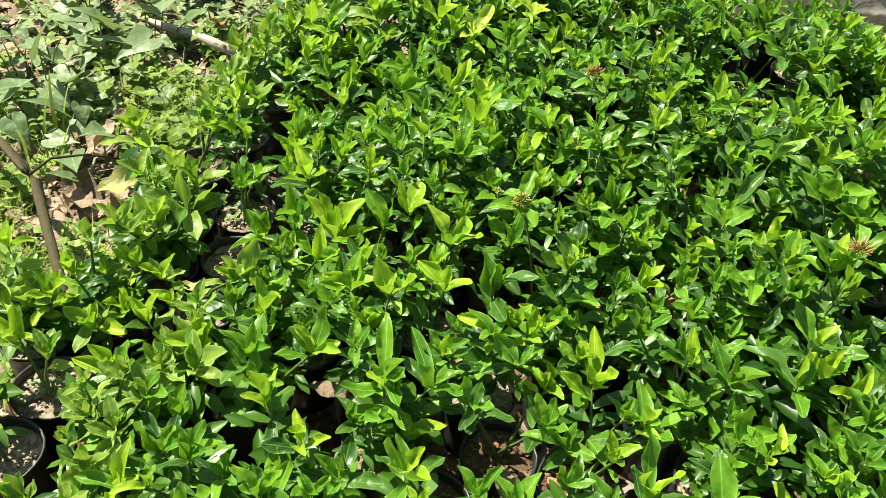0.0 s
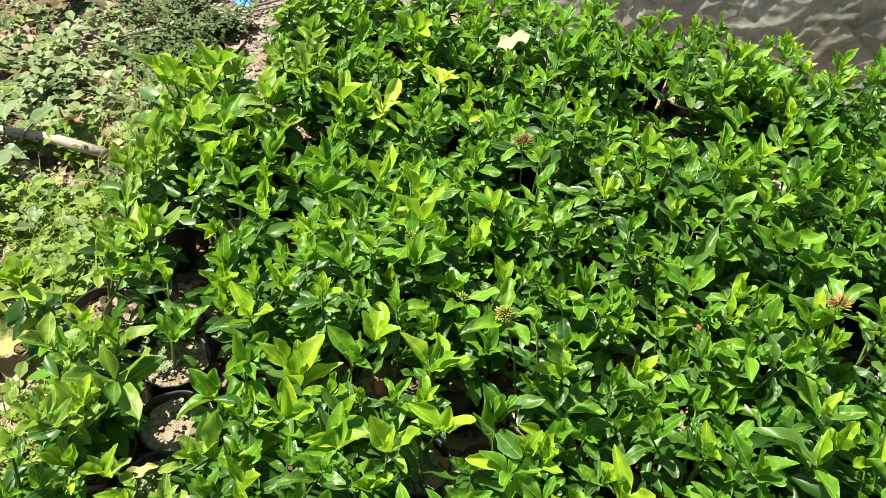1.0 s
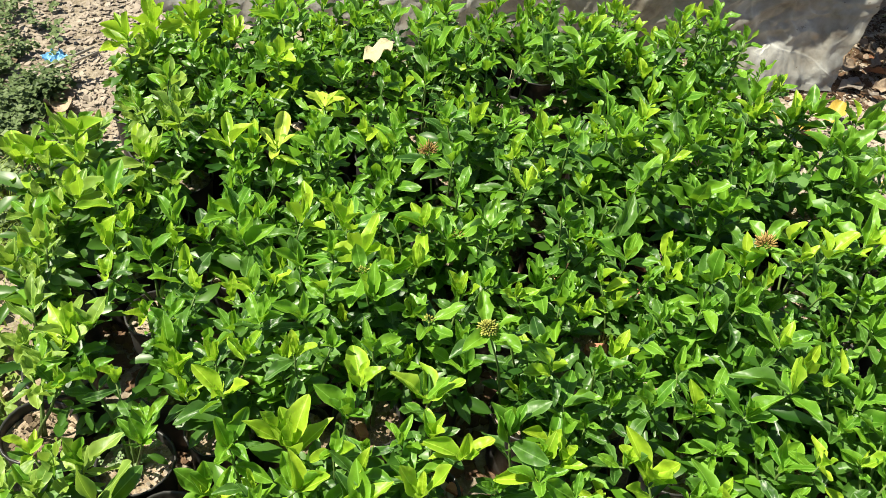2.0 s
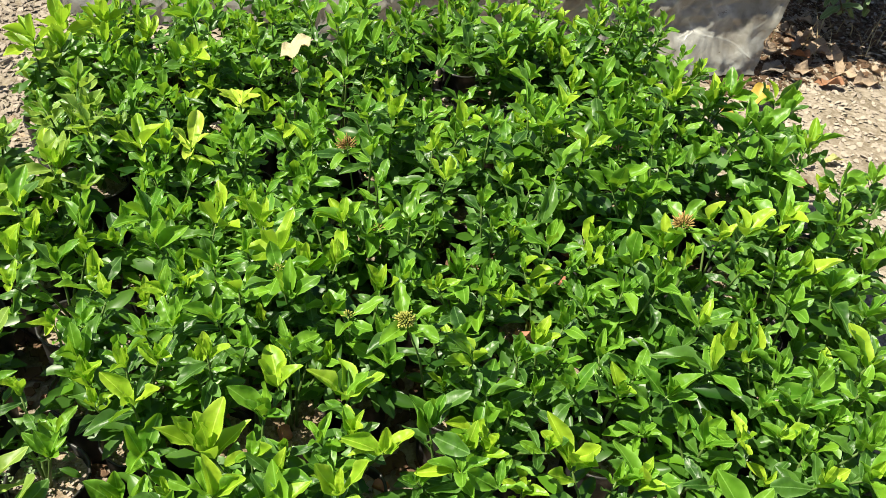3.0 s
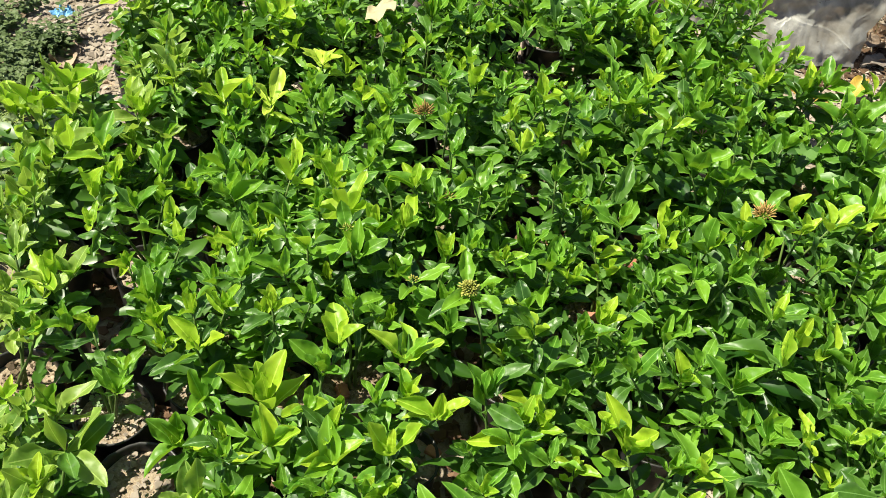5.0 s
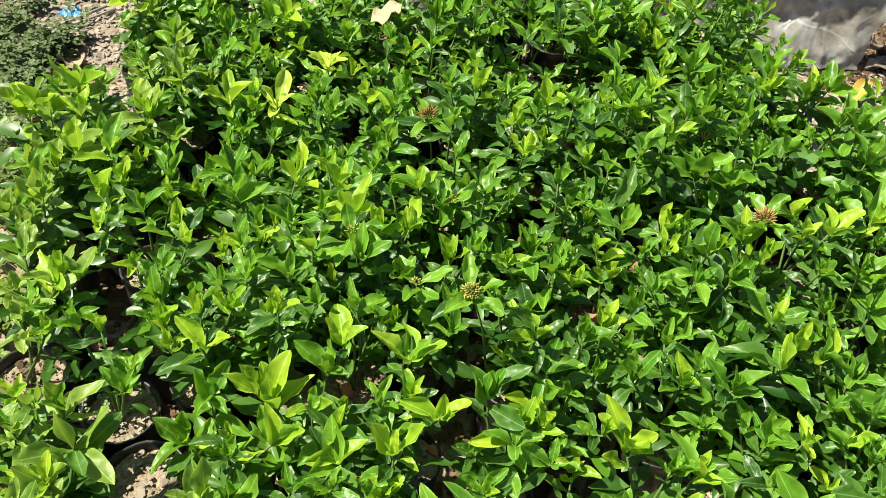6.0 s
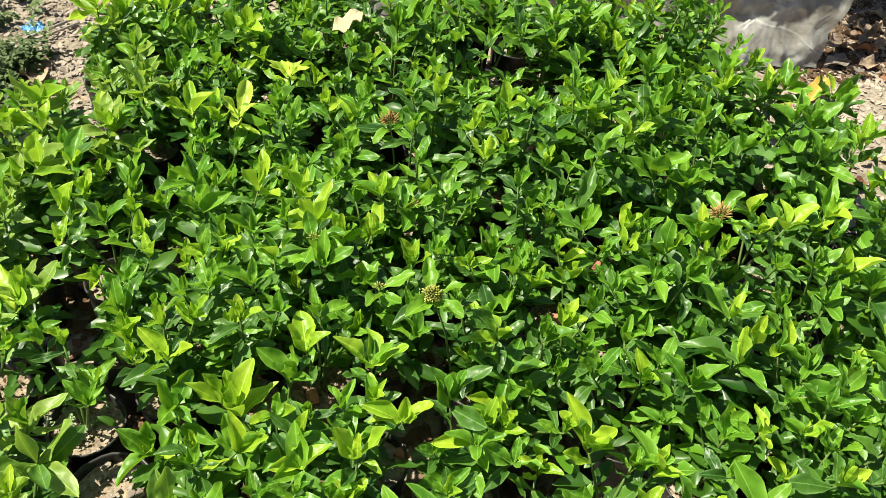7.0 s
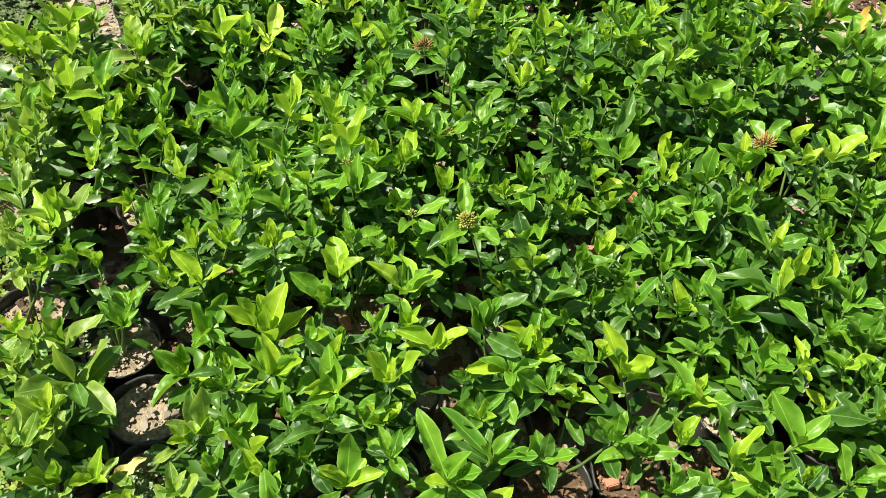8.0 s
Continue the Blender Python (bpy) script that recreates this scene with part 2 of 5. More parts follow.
LEAF_ROWS = (0.0, 0.05, 0.13, 0.25, 0.39, 0.53, 0.66, 0.78, 0.88, 0.95, 0.985, 1.0)


def leaf_verts(width, fold, curl, wavy, shape=0.9, rows=LEAF_ROWS, seed=0, twist=0.0, blunt=(0.66, 0.95), bitten=0.0):
    """A leaf of unit length along y: widest past its middle, with a blunt tip, cupped along its midrib, bent by curl and twisted (radians) to its tip."""
    rng = random.Random(seed)
    verts, faces = [], []
    bow = rng.uniform(-0.07, 0.07)
    waves, phase = rng.uniform(6.0, 12.0), (rng.uniform(0, 6.28), rng.uniform(0, 6.28))
    tip = rng.uniform(*blunt)
    peak = shape / (shape + tip)
    most = peak ** shape * (1 - peak) ** tip
    bite = (rng.choice((-3, 3)), rng.uniform(0.35, 0.8)) if rng.random() < bitten else (0, 0.0)
    for t in rows:
        half = max(0.012, width * t ** shape * (1 - t) ** tip / most) if t < 1 else 0.004
        drop = -curl * t * t
        turn = twist * t
        for j in (-3, -2, -1, 0, 1, 2, 3):
            x = half * j / 3
            z = fold * (0.22 * abs(x) + 0.9 * x * x / width)
            if 0 < t < 1:
                ripple = math.sin(waves * t + phase[j > 0]) * 1.5 + rng.uniform(-0.25, 0.25)
                z += wavy * ripple * (0.0, 0.08, 0.42, 1.0)[abs(j)] * min(1.0, half / width * 1.5)
                if abs(j) == 3:
                    x *= rng.uniform(0.93, 1.05)
                    if j == bite[0] and abs(t - bite[1]) < 0.10:
                        x *= 0.55
            x, z = x * math.cos(turn) - z * math.sin(turn), x * math.sin(turn) + z * math.cos(turn)
            verts.append((x + bow * math.sin(math.pi * t), t * (1 - 0.25 * curl * curl * t), z + drop))
    n = len(rows)
    for i in range(n - 1):
        for j in range(6):
            a = i * 7 + j
            faces.append((a, a + 1, a + 8, a + 7))
    return verts, faces


def leaf_set(name, material, count, width, fold, curl, wavy, seed):
    rng = random.Random(seed)
    out = []
    for i in range(count):
        v, f = leaf_verts(rng.uniform(*width), rng.uniform(*fold), rng.uniform(*curl), wavy, rng.uniform(0.84, 1.15), seed=seed + i, twist=rng.uniform(-0.4, 0.4), blunt=(0.62, 0.92), bitten=0.2)
        me = mesh_of(name, v, f, material)
        me.attributes.new("lit_margin", "FLOAT", "POINT").data.foreach_set("value", [(1.0, 0.67, 0.33, 0.0, 0.33, 0.67, 1.0)[q % 7] for q in range(len(v))])
        out.append(me)
    return out


MATURE = leaf_set("leaf", LEAF_MATURE, 16, (0.180, 0.240), (0.05, 0.9), (-0.20, 0.50), 0.046, 11)
FRESH = leaf_set("leaf", LEAF_FRESH, 16, (0.178, 0.240), (0.05, 0.9), (-0.28, 0.42), 0.046, 31)
STAR = leaf_set("leaf", LEAF_STAR, 6, (0.150, 0.200), (0.10, 0.75), (-0.15, 0.35), 0.033, 91)
DULL = leaf_set("leaf", LEAF_DULL, 12, (0.180, 0.235), (0.05, 0.8), (-0.20, 0.40), 0.050, 131)
YOUNG = leaf_set("leaf", LEAF_YOUNG, 14, (0.165, 0.228), (0.05, 0.9), (-0.25, 0.36), 0.042, 51)


def tube(verts, faces, points, radii, sides=6):
    """Adds a tube through the points to verts and faces."""
    base = len(verts)
    for i, p in enumerate(points):
        a = points[max(i - 1, 0)]
        b = points[min(i + 1, len(points) - 1)]
        d = (Vector(b) - Vector(a)).normalized()
        s = d.orthogonal().normalized()
        u = d.cross(s)
        for k in range(sides):
            q = 2 * math.pi * k / sides
            verts.append(Vector(p) + radii[i] * (math.cos(q) * s + math.sin(q) * u))
    for i in range(len(points) - 1):
        for k in range(sides):
            a, b = base + i * sides + k, base + i * sides + (k + 1) % sides
            faces.append((a, b, b + sides, a + sides))
    faces.append(tuple(base + k for k in reversed(range(sides))))
    top = base + (len(points) - 1) * sides
    faces.append(tuple(top + k for k in range(sides)))


def leaf_pose(base, azimuth, lean, length, twist=0.0, wide=1.0):
    """Pose of a leaf that starts at base; lean: degrees away from straight up; its upper face looks to the stem and up."""
    a, e = math.radians(azimuth), math.radians(lean)
    d = Vector((math.cos(a) * math.sin(e), math.sin(a) * math.sin(e), math.cos(e)))
    n = Vector((-math.cos(a) * math.cos(e), -math.sin(a) * math.cos(e), math.sin(e)))
    n = Matrix.Rotation(math.radians(twist), 3, d) @ n
    x = d.cross(n)
    r = Matrix((x, d, n)).transposed().to_4x4()
    return Matrix.Translation(base) @ r @ Matrix.Diagonal((length * wide, length, length, 1))


# ---- the ground ----
def ground_height(x, y):
    step = min(1.0, max(0.0, (-0.78 - x) / 0.22))
    return 0.012 * noise.noise((x * 1.7, y * 1.7, 0.3)) + 0.006 * noise.noise((x * 9, y * 9, 1.3)) - 0.05 * step * step * (3 - 2 * step)


def build_ground():
    near = [i * 0.035 for i in range(-75, 110)]
    far = [5, 7, 11, 20, 40, 90, 250, 800]
    xs = [-v for v in reversed(far)] + near + far
    ys = [-v for v in reversed(far)] + near + far
    verts = [(x, y, ground_height(x, y) if abs(x) < 4 and abs(y) < 4 else 0.0) for y in ys for x in xs]
    w = len(xs)
    faces = [(j * w + i, j * w + i + 1, (j + 1) * w + i + 1, (j + 1) * w + i) for j in range(len(ys) - 1) for i in range(w - 1)]
    ground = new("ground", mesh_of("ground", verts, faces, GROUND))
    tagged(ground, "bare pale nursery soil, dry and crumbly, with leaf litter", "ground", kind="structure")


build_ground()

# ---- the plastic sheet behind the bed ----
SHEET_A, SHEET_B = Vector((1.675, 2.485, 0)), Vector((-0.36, 3.44, 0))


def build_sheet():
    nu, nv = 360, 150
    along = SHEET_B - SHEET_A
    side = Vector((along.y, -along.x, 0)).normalized()
    if side.y > 0:
        side = -side
    verts, faces = [], []
    for j in range(nv + 1):
        h = j / nv
        for i in range(nu + 1):
            u = i / nu
            q = SHEET_A + along * u - along.normalized() * ((0.34 * h + 0.03 * noise.noise((h * 9, 0.4, 3.1)) + 0.012 * noise.noise((h * 31, 0.4, 7.1))) * (1 - u) ** 4)
            wx, wy = 2.3 * u + 0.10 * noise.noise((u * 5, h * 4, 1.0)), 0.95 * h + 0.10 * noise.noise((u * 5, h * 4, 9.0))
            fold = 0.016 * noise.noise((wx * 3.2 + h, wy * 2.6, 4.0)) + 0.012 * abs(noise.noise((wx * 6.5, wy * 5.0 + wx * 2, 2.0))) + 0.005 * noise.noise((wx * 8, wy * 7, 7.0))
            crease = 0.0
            for size, k, turn in ((0.006, 6.0, 0.6), (0.005, 9.0, -0.5), (0.004, 15.0, 1.0), (0.003, 26.0, 0.2)):
                a, b = wx * math.cos(turn) + wy * math.sin(turn), wy * math.cos(turn) - wx * math.sin(turn)
                crease += 1.6 * size * max(0.0, 1 - 3.5 * abs(noise.noise((a * k, b * k * 0.45, k))))
            for size, k, turn, at in ((0.005, 9.0, 0.95, 0.3), (0.005, 11.0, -0.75, 1.1), (0.004, 17.0, 0.35, 2.0), (0.004, 19.0, -1.25, 0.7)):
                a = wx * math.cos(turn) + wy * math.sin(turn) + 0.035 * noise.noise((wx * 6, wy * 6, k))
                strength = max(0.0, noise.noise((wx * 2.6, wy * 3.4, k + 5)) + 0.25)
                crease += size * strength * 2.0 * (1 - abs(2 * ((a * k * 0.5 + at) % 1.0) - 1)) ** 2
            flare = (0.02 + 0.07 * math.exp(-((u - 0.14) / 0.09) ** 2)) * max(0.0, 0.12 - h) / 0.12 * min(1.0, u / 0.03)
            z = 0.012 + 0.95 * h + 0.02 * noise.noise((u * 4, 1.0, h * 3)) * (h > 0.02)
            p = q + side * (fold + crease + flare - (0.02 + 0.30 * min(1.0, max(0.0, (0.24 - u) / 0.18))) * h)
            verts.append((p.x, p.y, z))
    for j in range(nv):
        for i in range(nu):
            a = j * (nu + 1) + i
            faces.append((a, a + 1, a + nu + 2, a + nu + 1))
    sheet = new("plastic_sheet", mesh_of("plastic_sheet", verts, faces, FILM))
    tagged(sheet, "dusty grey translucent plastic sheet, creased, hanging down to the ground", "plastic sheet")


build_sheet()

# ---- potted plants of the bed: x, y, height, leaf length, share of young leaves of each shoot ----
shoots_a = [
    (.33, .986, .302, .059, .3), (.263, 1.007, .3, .057, .5), (.232, 1.013, .298, .057, .5), (.296, 1.059, .292, .074, .4), (.194, 1.062, .283, .081, .5),
    (-.72, 1.109, .237, .058, .5), (.464, 1.111, .296, .053, .6), (.07, 1.115, .288, .059, .3), (.149, 1.116, .278, .05, .4), (-.179, 1.128, .304, .05, .4),
    (-.068, 1.13, .309, .052, .4), (.042, 1.134, .3, .054, .6), (.524, 1.134, .318, .055, .6), (-.789, 1.136, .231, .06, .5), (-.199, 1.14, .317, .067, .5),
    (.441, 1.15, .296, .053, .4), (-.129, 1.156, .302, .069, .4), (.183, 1.163, .302, .067, .6), (.367, 1.163, .307, .052, .5),
]
shoots_b = [
    (.489, 1.166, .328, .07, .4), (-.419, 1.172, .258, .074, .4), (-.55, 1.176, .231, .05, .5), (-.322, 1.181, .285, .06, .5), (.156, 1.183, .291, .058, .3),
    (.535, 1.184, .319, .079, .3), (.325, 1.186, .291, .062, .5), (-.258, 1.192, .308, .05, .2), (-.507, 1.193, .229, .067, .4), (.673, 1.197, .317, .088, .6),
    (-.813, 1.203, .223, .062, .3), (-.125, 1.212, .312, .05, .5), (.103, 1.227, .299, .076, .9), (-.776, 1.231, .193, .075, .3), (.503, 1.237, .329, .066, .6),
    (-.738, 1.237, .276, .061, .5), (-.008, 1.24, .289, .056, .3), (-.414, 1.241, .255, .053, .5), (.044, 1.248, .241, .05, .8),
]
shoots_c = [
    (-.248, 1.253, .296, .05, .3), (.076, 1.253, .309, .05, .4), (-.278, 1.261, .306, .05, .2), (-.595, 1.267, .213, .05, .4), (-.054, 1.272, .307, .064, .7),
    (.311, 1.273, .311, .073, .5), (-.319, 1.279, .296, .05, .3), (-.709, 1.279, .24, .052, .5), (-.431, 1.28, .243, .064, .4), (.408, 1.284, .322, .081, .4),
    (.765, 1.284, .32, .076, .6), (.484, 1.285, .325, .067, .8), (-.23, 1.289, .332, .052, .7), (-.003, 1.297, .3, .05, .9), (.642, 1.303, .257, .074, .3),
    (-.37, 1.304, .271, .05, .5), (.443, 1.306, .329, .066, .5), (-.028, 1.307, .296, .05, 1), (-.632, 1.311, .225, .044, .6),
]
shoots_d = [
    (.251, 1.315, .294, .057, .5), (-.674, 1.32, .237, .057, .6), (-.502, 1.321, .25, .051, .5), (-.45, 1.324, .248, .061, .4), (-.301, 1.325, .281, .064, .3),
    (-.478, 1.331, .247, .065, .4), (.609, 1.331, .351, .059, .6), (.296, 1.332, .3, .05, .4), (-.149, 1.334, .32, .05, .6), (.167, 1.337, .309, .065, .3),
    (-.072, 1.347, .33, .07, .3), (.8, 1.349, .365, .077, .3), (.749, 1.355, .316, .077, .4), (.079, 1.36, .269, .05, .4), (.437, 1.361, .339, .066, .6),
    (.245, 1.376, .323, .052, .4), (-.378, 1.386, .269, .07, .8), (-.695, 1.387, .245, .053, .4), (-.174, 1.388, .308, .05, .4),
]
shoots_e = [
    (.052, 1.394, .288, .07, .4), (.687, 1.394, .344, .081, .4), (.194, 1.402, .295, .05, .6), (-.674, 1.403, .268, .058, .4), (.633, 1.403, .368, .072, .4),
    (-.315, 1.42, .282, .057, .7), (-.433, 1.421, .247, .05, .5), (.576, 1.429, .356, .059, .3), (.046, 1.433, .331, .05, .5), (.398, 1.441, .361, .078, .3),
    (.171, 1.446, .311, .05, .9), (-.496, 1.447, .228, .059, .4), (.826, 1.449, .383, .079, .3), (-.159, 1.451, .315, .058, .6), (-.641, 1.454, .262, .083, .4),
    (.241, 1.462, .317, .059, .3), (-.366, 1.466, .262, .083, .9), (-.281, 1.468, .307, .058, .2), (.951, 1.468, .393, .084, .5),
]
shoots_f = [
    (.351, 1.47, .345, .066, .3), (.489, 1.475, .362, .058, .5), (-.716, 1.486, .283, .05, .2), (.056, 1.487, .324, .056, .4), (-.453, 1.496, .254, .06, .4),
    (.297, 1.497, .304, .056, .4), (-.247, 1.504, .313, .054, .6), (.741, 1.505, .375, .078, .5), (.398, 1.512, .361, .08, .6), (.603, 1.516, .354, .056, .5),
    (.669, 1.518, .351, .076, .3), (-.694, 1.52, .268, .061, .2), (-.654, 1.521, .258, .061, .5), (.474, 1.525, .366, .07, .6), (-.57, 1.536, .263, .051, .3),
    (.924, 1.537, .383, .077, .5), (.018, 1.541, .321, .052, .4), (.167, 1.542, .313, .054, .4), (-.214, 1.557, .339, .05, .3),
]
shoots_g = [
    (-.335, 1.567, .348, .05, .4), (.136, 1.574, .311, .077, .4), (-.559, 1.579, .256, .05, .5), (-.273, 1.58, .332, .05, .2), (.273, 1.594, .249, .053, .9),
    (-.085, 1.595, .247, .059, .6), (.652, 1.595, .319, .065, .6), (-.501, 1.602, .265, .05, .4), (.066, 1.611, .32, .05, .4), (-.398, 1.614, .316, .061, .2),
    (-.446, 1.616, .315, .05, .5), (.116, 1.628, .316, .072, .3), (-.118, 1.631, .306, .053, .3), (-.592, 1.632, .299, .05, .2), (.015, 1.638, .331, .054, .5),
    (-.303, 1.641, .341, .061, .3), (-.025, 1.641, .319, .059, .5), (-.506, 1.642, .284, .053, .6), (-.182, 1.65, .349, .062, .6),
]
shoots_h = [
    (.408, 1.651, .294, .062, .4), (.321, 1.653, .307, .072, .5), (-.45, 1.655, .301, .05, .4), (-.632, 1.657, .298, .053, .4), (-.366, 1.657, .335, .052, .5),
    (.857, 1.661, .381, .085, .3), (-.67, 1.664, .287, .054, .4), (-.508, 1.678, .28, .064, .4), (-.257, 1.679, .352, .057, .7), (-.707, 1.682, .293, .054, .5),
    (.557, 1.683, .347, .077, .3), (.98, 1.684, .376, .075, .3), (.529, 1.7, .353, .064, .4), (-.138, 1.702, .349, .064, .3), (.223, 1.703, .342, .064, .3),
    (-.691, 1.706, .299, .05, .6), (.885, 1.707, .351, .088, .2), (.49, 1.712, .357, .082, .6), (-.075, 1.723, .32, .05, .5),
]
shoots_i = [
    (.206, 1.73, .375, .058, .4), (-.33, 1.733, .34, .054, .1), (-.363, 1.737, .33, .05, .6), (.885, 1.737, .394, .08, .4), (-.509, 1.738, .286, .05, .5),
    (-.651, 1.739, .306, .066, .8), (.661, 1.747, .354, .061, .5), (-.174, 1.749, .35, .077, .6), (.847, 1.75, .403, .079, .6), (.385, 1.753, .399, .074, .4),
    (.076, 1.755, .352, .063, .6), (-.532, 1.76, .296, .05, .3), (-.62, 1.762, .29, .05, .3), (-.277, 1.762, .339, .066, .3), (-.219, 1.766, .35, .055, .3),
    (.752, 1.767, .338, .071, .4), (-.446, 1.783, .307, .05, .4), (.645, 1.796, .378, .05, .6), (-.032, 1.812, .336, .058, .4),
]
shoots_j = [
    (.173, 1.814, .382, .06, .5), (.496, 1.827, .373, .059, .5), (-.702, 1.828, .297, .058, .5), (-.172, 1.836, .343, .074, .4), (.583, 1.85, .401, .074, .6),
    (1.085, 1.85, .325, .088, .5), (.705, 1.854, .354, .086, .2), (-.586, 1.863, .306, .052, .3), (.564, 1.871, .376, .082, .2), (-.181, 1.882, .34, .053, .3),
    (-.242, 1.886, .328, .076, .7), (-.094, 1.897, .326, .06, .3), (-.51, 1.898, .298, .059, .4), (.192, 1.912, .381, .063, .4), (.482, 1.918, .349, .055, .8),
    (-.054, 1.923, .354, .061, .6), (1.145, 1.933, .31, .085, .5), (.072, 1.936, .376, .056, .5), (.337, 1.943, .387, .066, .4),
]
shoots_k = [
    (.469, 1.943, .367, .082, .4), (-.577, 1.948, .296, .061, .7), (.828, 1.953, .357, .077, .5), (-.41, 1.954, .267, .062, .5), (.961, 1.965, .324, .088, .5),
    (-.674, 1.972, .295, .075, .3), (-.347, 1.975, .298, .074, .4), (1.035, 1.975, .32, .088, .5), (-.454, 1.979, .294, .074, .5), (.992, 1.979, .293, .088, .5),
    (-.536, 1.984, .299, .056, .5), (.852, 1.994, .37, .078, .5), (.305, 1.996, .359, .067, .5), (-.34, 2.044, .298, .057, .6), (.742, 2.044, .313, .078, .4),
    (.163, 2.049, .368, .066, .4), (-.552, 2.055, .312, .077, .3), (-.139, 2.059, .342, .058, .5), (.001, 2.068, .345, .059, .4),
]
shoots_l = [
    (.706, 2.078, .345, .077, .6), (-.062, 2.093, .349, .059, .5), (.884, 2.098, .305, .074, .5), (-.615, 2.105, .286, .079, .7), (-.235, 2.105, .339, .065, 1.6),
    (-.283, 2.106, .339, .065, .6), (-.159, 2.113, .343, .079, .3), (.676, 2.137, .303, .079, .4), (-.321, 2.143, .332, .079, .6), (.209, 2.164, .355, .063, .5),
    (-.475, 2.172, .296, .074, .4), (.89, 2.185, .32, .084, .5), (.59, 2.188, .318, .062, .7), (-.489, 2.195, .294, .088, .6), (-.11, 2.204, .358, .061, 2),
    (.131, 2.24, .36, .057, .5), (-.671, 2.244, .288, .071, .7), (-.711, 2.248, .285, .085, .9), (-.406, 2.252, .326, .056, .8),
]
shoots_m = [
    (.549, 2.255, .317, .071, .6), (.292, 2.265, .363, .067, .4), (-.604, 2.273, .305, .088, .6), (.759, 2.284, .27, .076, .7), (-.246, 2.303, .342, .064, .5),
    (.568, 2.306, .363, .088, .3), (.166, 2.313, .384, .088, .4), (.482, 2.315, .34, .088, .1), (1.037, 2.335, .305, .088, .2), (.769, 2.341, .303, .086, .4),
    (.678, 2.344, .329, .084, .3), (.244, 2.352, .368, .069, .3), (.607, 2.354, .387, .065, .6), (.881, 2.354, .315, .088, .3), (-.021, 2.377, .32, .068, .3),
    (.226, 2.381, .385, .069, .5), (.446, 2.403, .345, .088, .3), (.179, 2.408, .407, .076, .5), (-.109, 2.418, .354, .06, .3),
]
shoots_n = [
    (-.155, 2.438, .349, .068, .9), (-.19, 2.461, .327, .061, .8), (.349, 2.465, .352, .065, .4), (-.006, 2.466, .342, .07, .3), (-.284, 2.522, .28, .071, .4),
    (.052, 2.524, .377, .071, .5), (-.127, 2.531, .395, .07, .7), (-.084, 2.571, .358, .08, .3), (-.465, 2.596, .342, .08, .9), (-.223, 2.611, .31, .073, .6),
    (-.31, 2.636, .353, .073, .7), (-.398, 2.687, .322, .083, .8),
]
low_shoots_a = [
    (1.01, 1.57, .33, .068, .16), (1.08, 1.57, .34, .068, .28), (1.07, 1.73, .34, .068, .4), (.93, 1.41, .33, .068, .28), (1.01, 1.74, .33, .068, .4),
    (-.46, 1.83, .29, .068, .28), (-.56, .94, .249, .068, .4), (-.51, .92, .249, .068, .4), (-.43, .97, .28, .068, .4), (-.63, .88, .242, .068, .4),
    (-.29, 1.03, .28, .068, .4), (-.22, .99, .28, .068, .4), (-.14, 1.02, .28, .068, .4), (-.54, 1.07, .249, .068, .4), (-.32, .94, .28, .068, .4),
    (-.4, .89, .28, .068, .4), (-.24, .89, .28, .068, .4), (-.1, .92, .28, .068, .4), (-.57, .82, .249, .068, .4),
]
low_shoots_b = [
    (-.48, .82, .28, .068, .12), (-.8, 1.06, .231, .068, .12), (-.48, 1.05, .24, .068, .4), (-.49, 1.13, .253, .068, .12), (-.36, 1.08, .286, .068, .12),
    (-.48, 1.26, .259, .068, .4), (.15, 1.03, .28, .068, .12), (-.45, 1.56, .297, .068, .12), (-.06, 1.52, .27, .068, .12), (-.35, 1.89, .307, .068, .12),
    (.01, 1.79, .31, .068, .12), (-.46, 2.06, .27, .068, .12), (-.6, 2.2, .303, .068, .4), (.06, 1.87, .35, .068, .12), (-.48, 2.26, .27, .068, .32),
    (-.4, 2.31, .325, .068, .24), (.23, 2.02, .384, .068, .12), (.12, 2.09, .367, .068, .12), (.04, 2.17, .28, .068, .12),
]
low_shoots_c = [
    (-.4, 2.42, .333, .068, .12), (.46, 2, .376, .068, .12), (.77, 1.85, .34, .068, .12), (.55, 1.99, .36, .068, .12), (-.28, 2.42, .335, .068, .12),
    (.05, 2.28, .366, .068, .12), (-.41, 2.58, .334, .068, .4), (.25, 2.29, .37, .068, .12), (-.32, 2.59, .326, .068, .4), (.38, 2.26, .364, .068, .12),
    (.36, 2.41, .37, .068, .12), (.15, 2.53, .37, .068, .12), (.52, 2.39, .369, .068, .12), (.29, 2.53, .37, .068, .12), (.66, 2.39, .355, .068, .12),
    (.93, 2.41, .308, .068, .12),
]
more_shoots = [(0.86, 2.195, 0.47, 0.066, 0.35), (0.835, 2.18, 0.45, 0.060, 0.3), (0.90, 2.13, 0.445, 0.06, 0.5), (0.80, 2.245, 0.44, 0.062, 0.2), (-0.69, 1.19, 0.21, 0.060, 0.7), (-0.614, 1.221, 0.22, 0.058, 0.6), (-0.628, 1.124, 0.21, 0.060, 0.5), (-0.56, 1.151, 0.20, 0.055, 0.5), (-0.66, 1.245, 0.20, 0.055, 0.9), (-0.854, 1.20, 0.27, 0.068, 0.6), (-0.765, 1.21, 0.25, 0.060, 0.8), (0.545, 1.075, 0.32, 0.07, 0.4), (0.60, 1.11, 0.30, 0.068, 0.3), (0.50, 1.03, 0.32, 0.066, 0.4), (0.62, 1.16, 0.31, 0.066, 0.3), (0.42, 1.05, 0.32, 0.062, 0.4)]
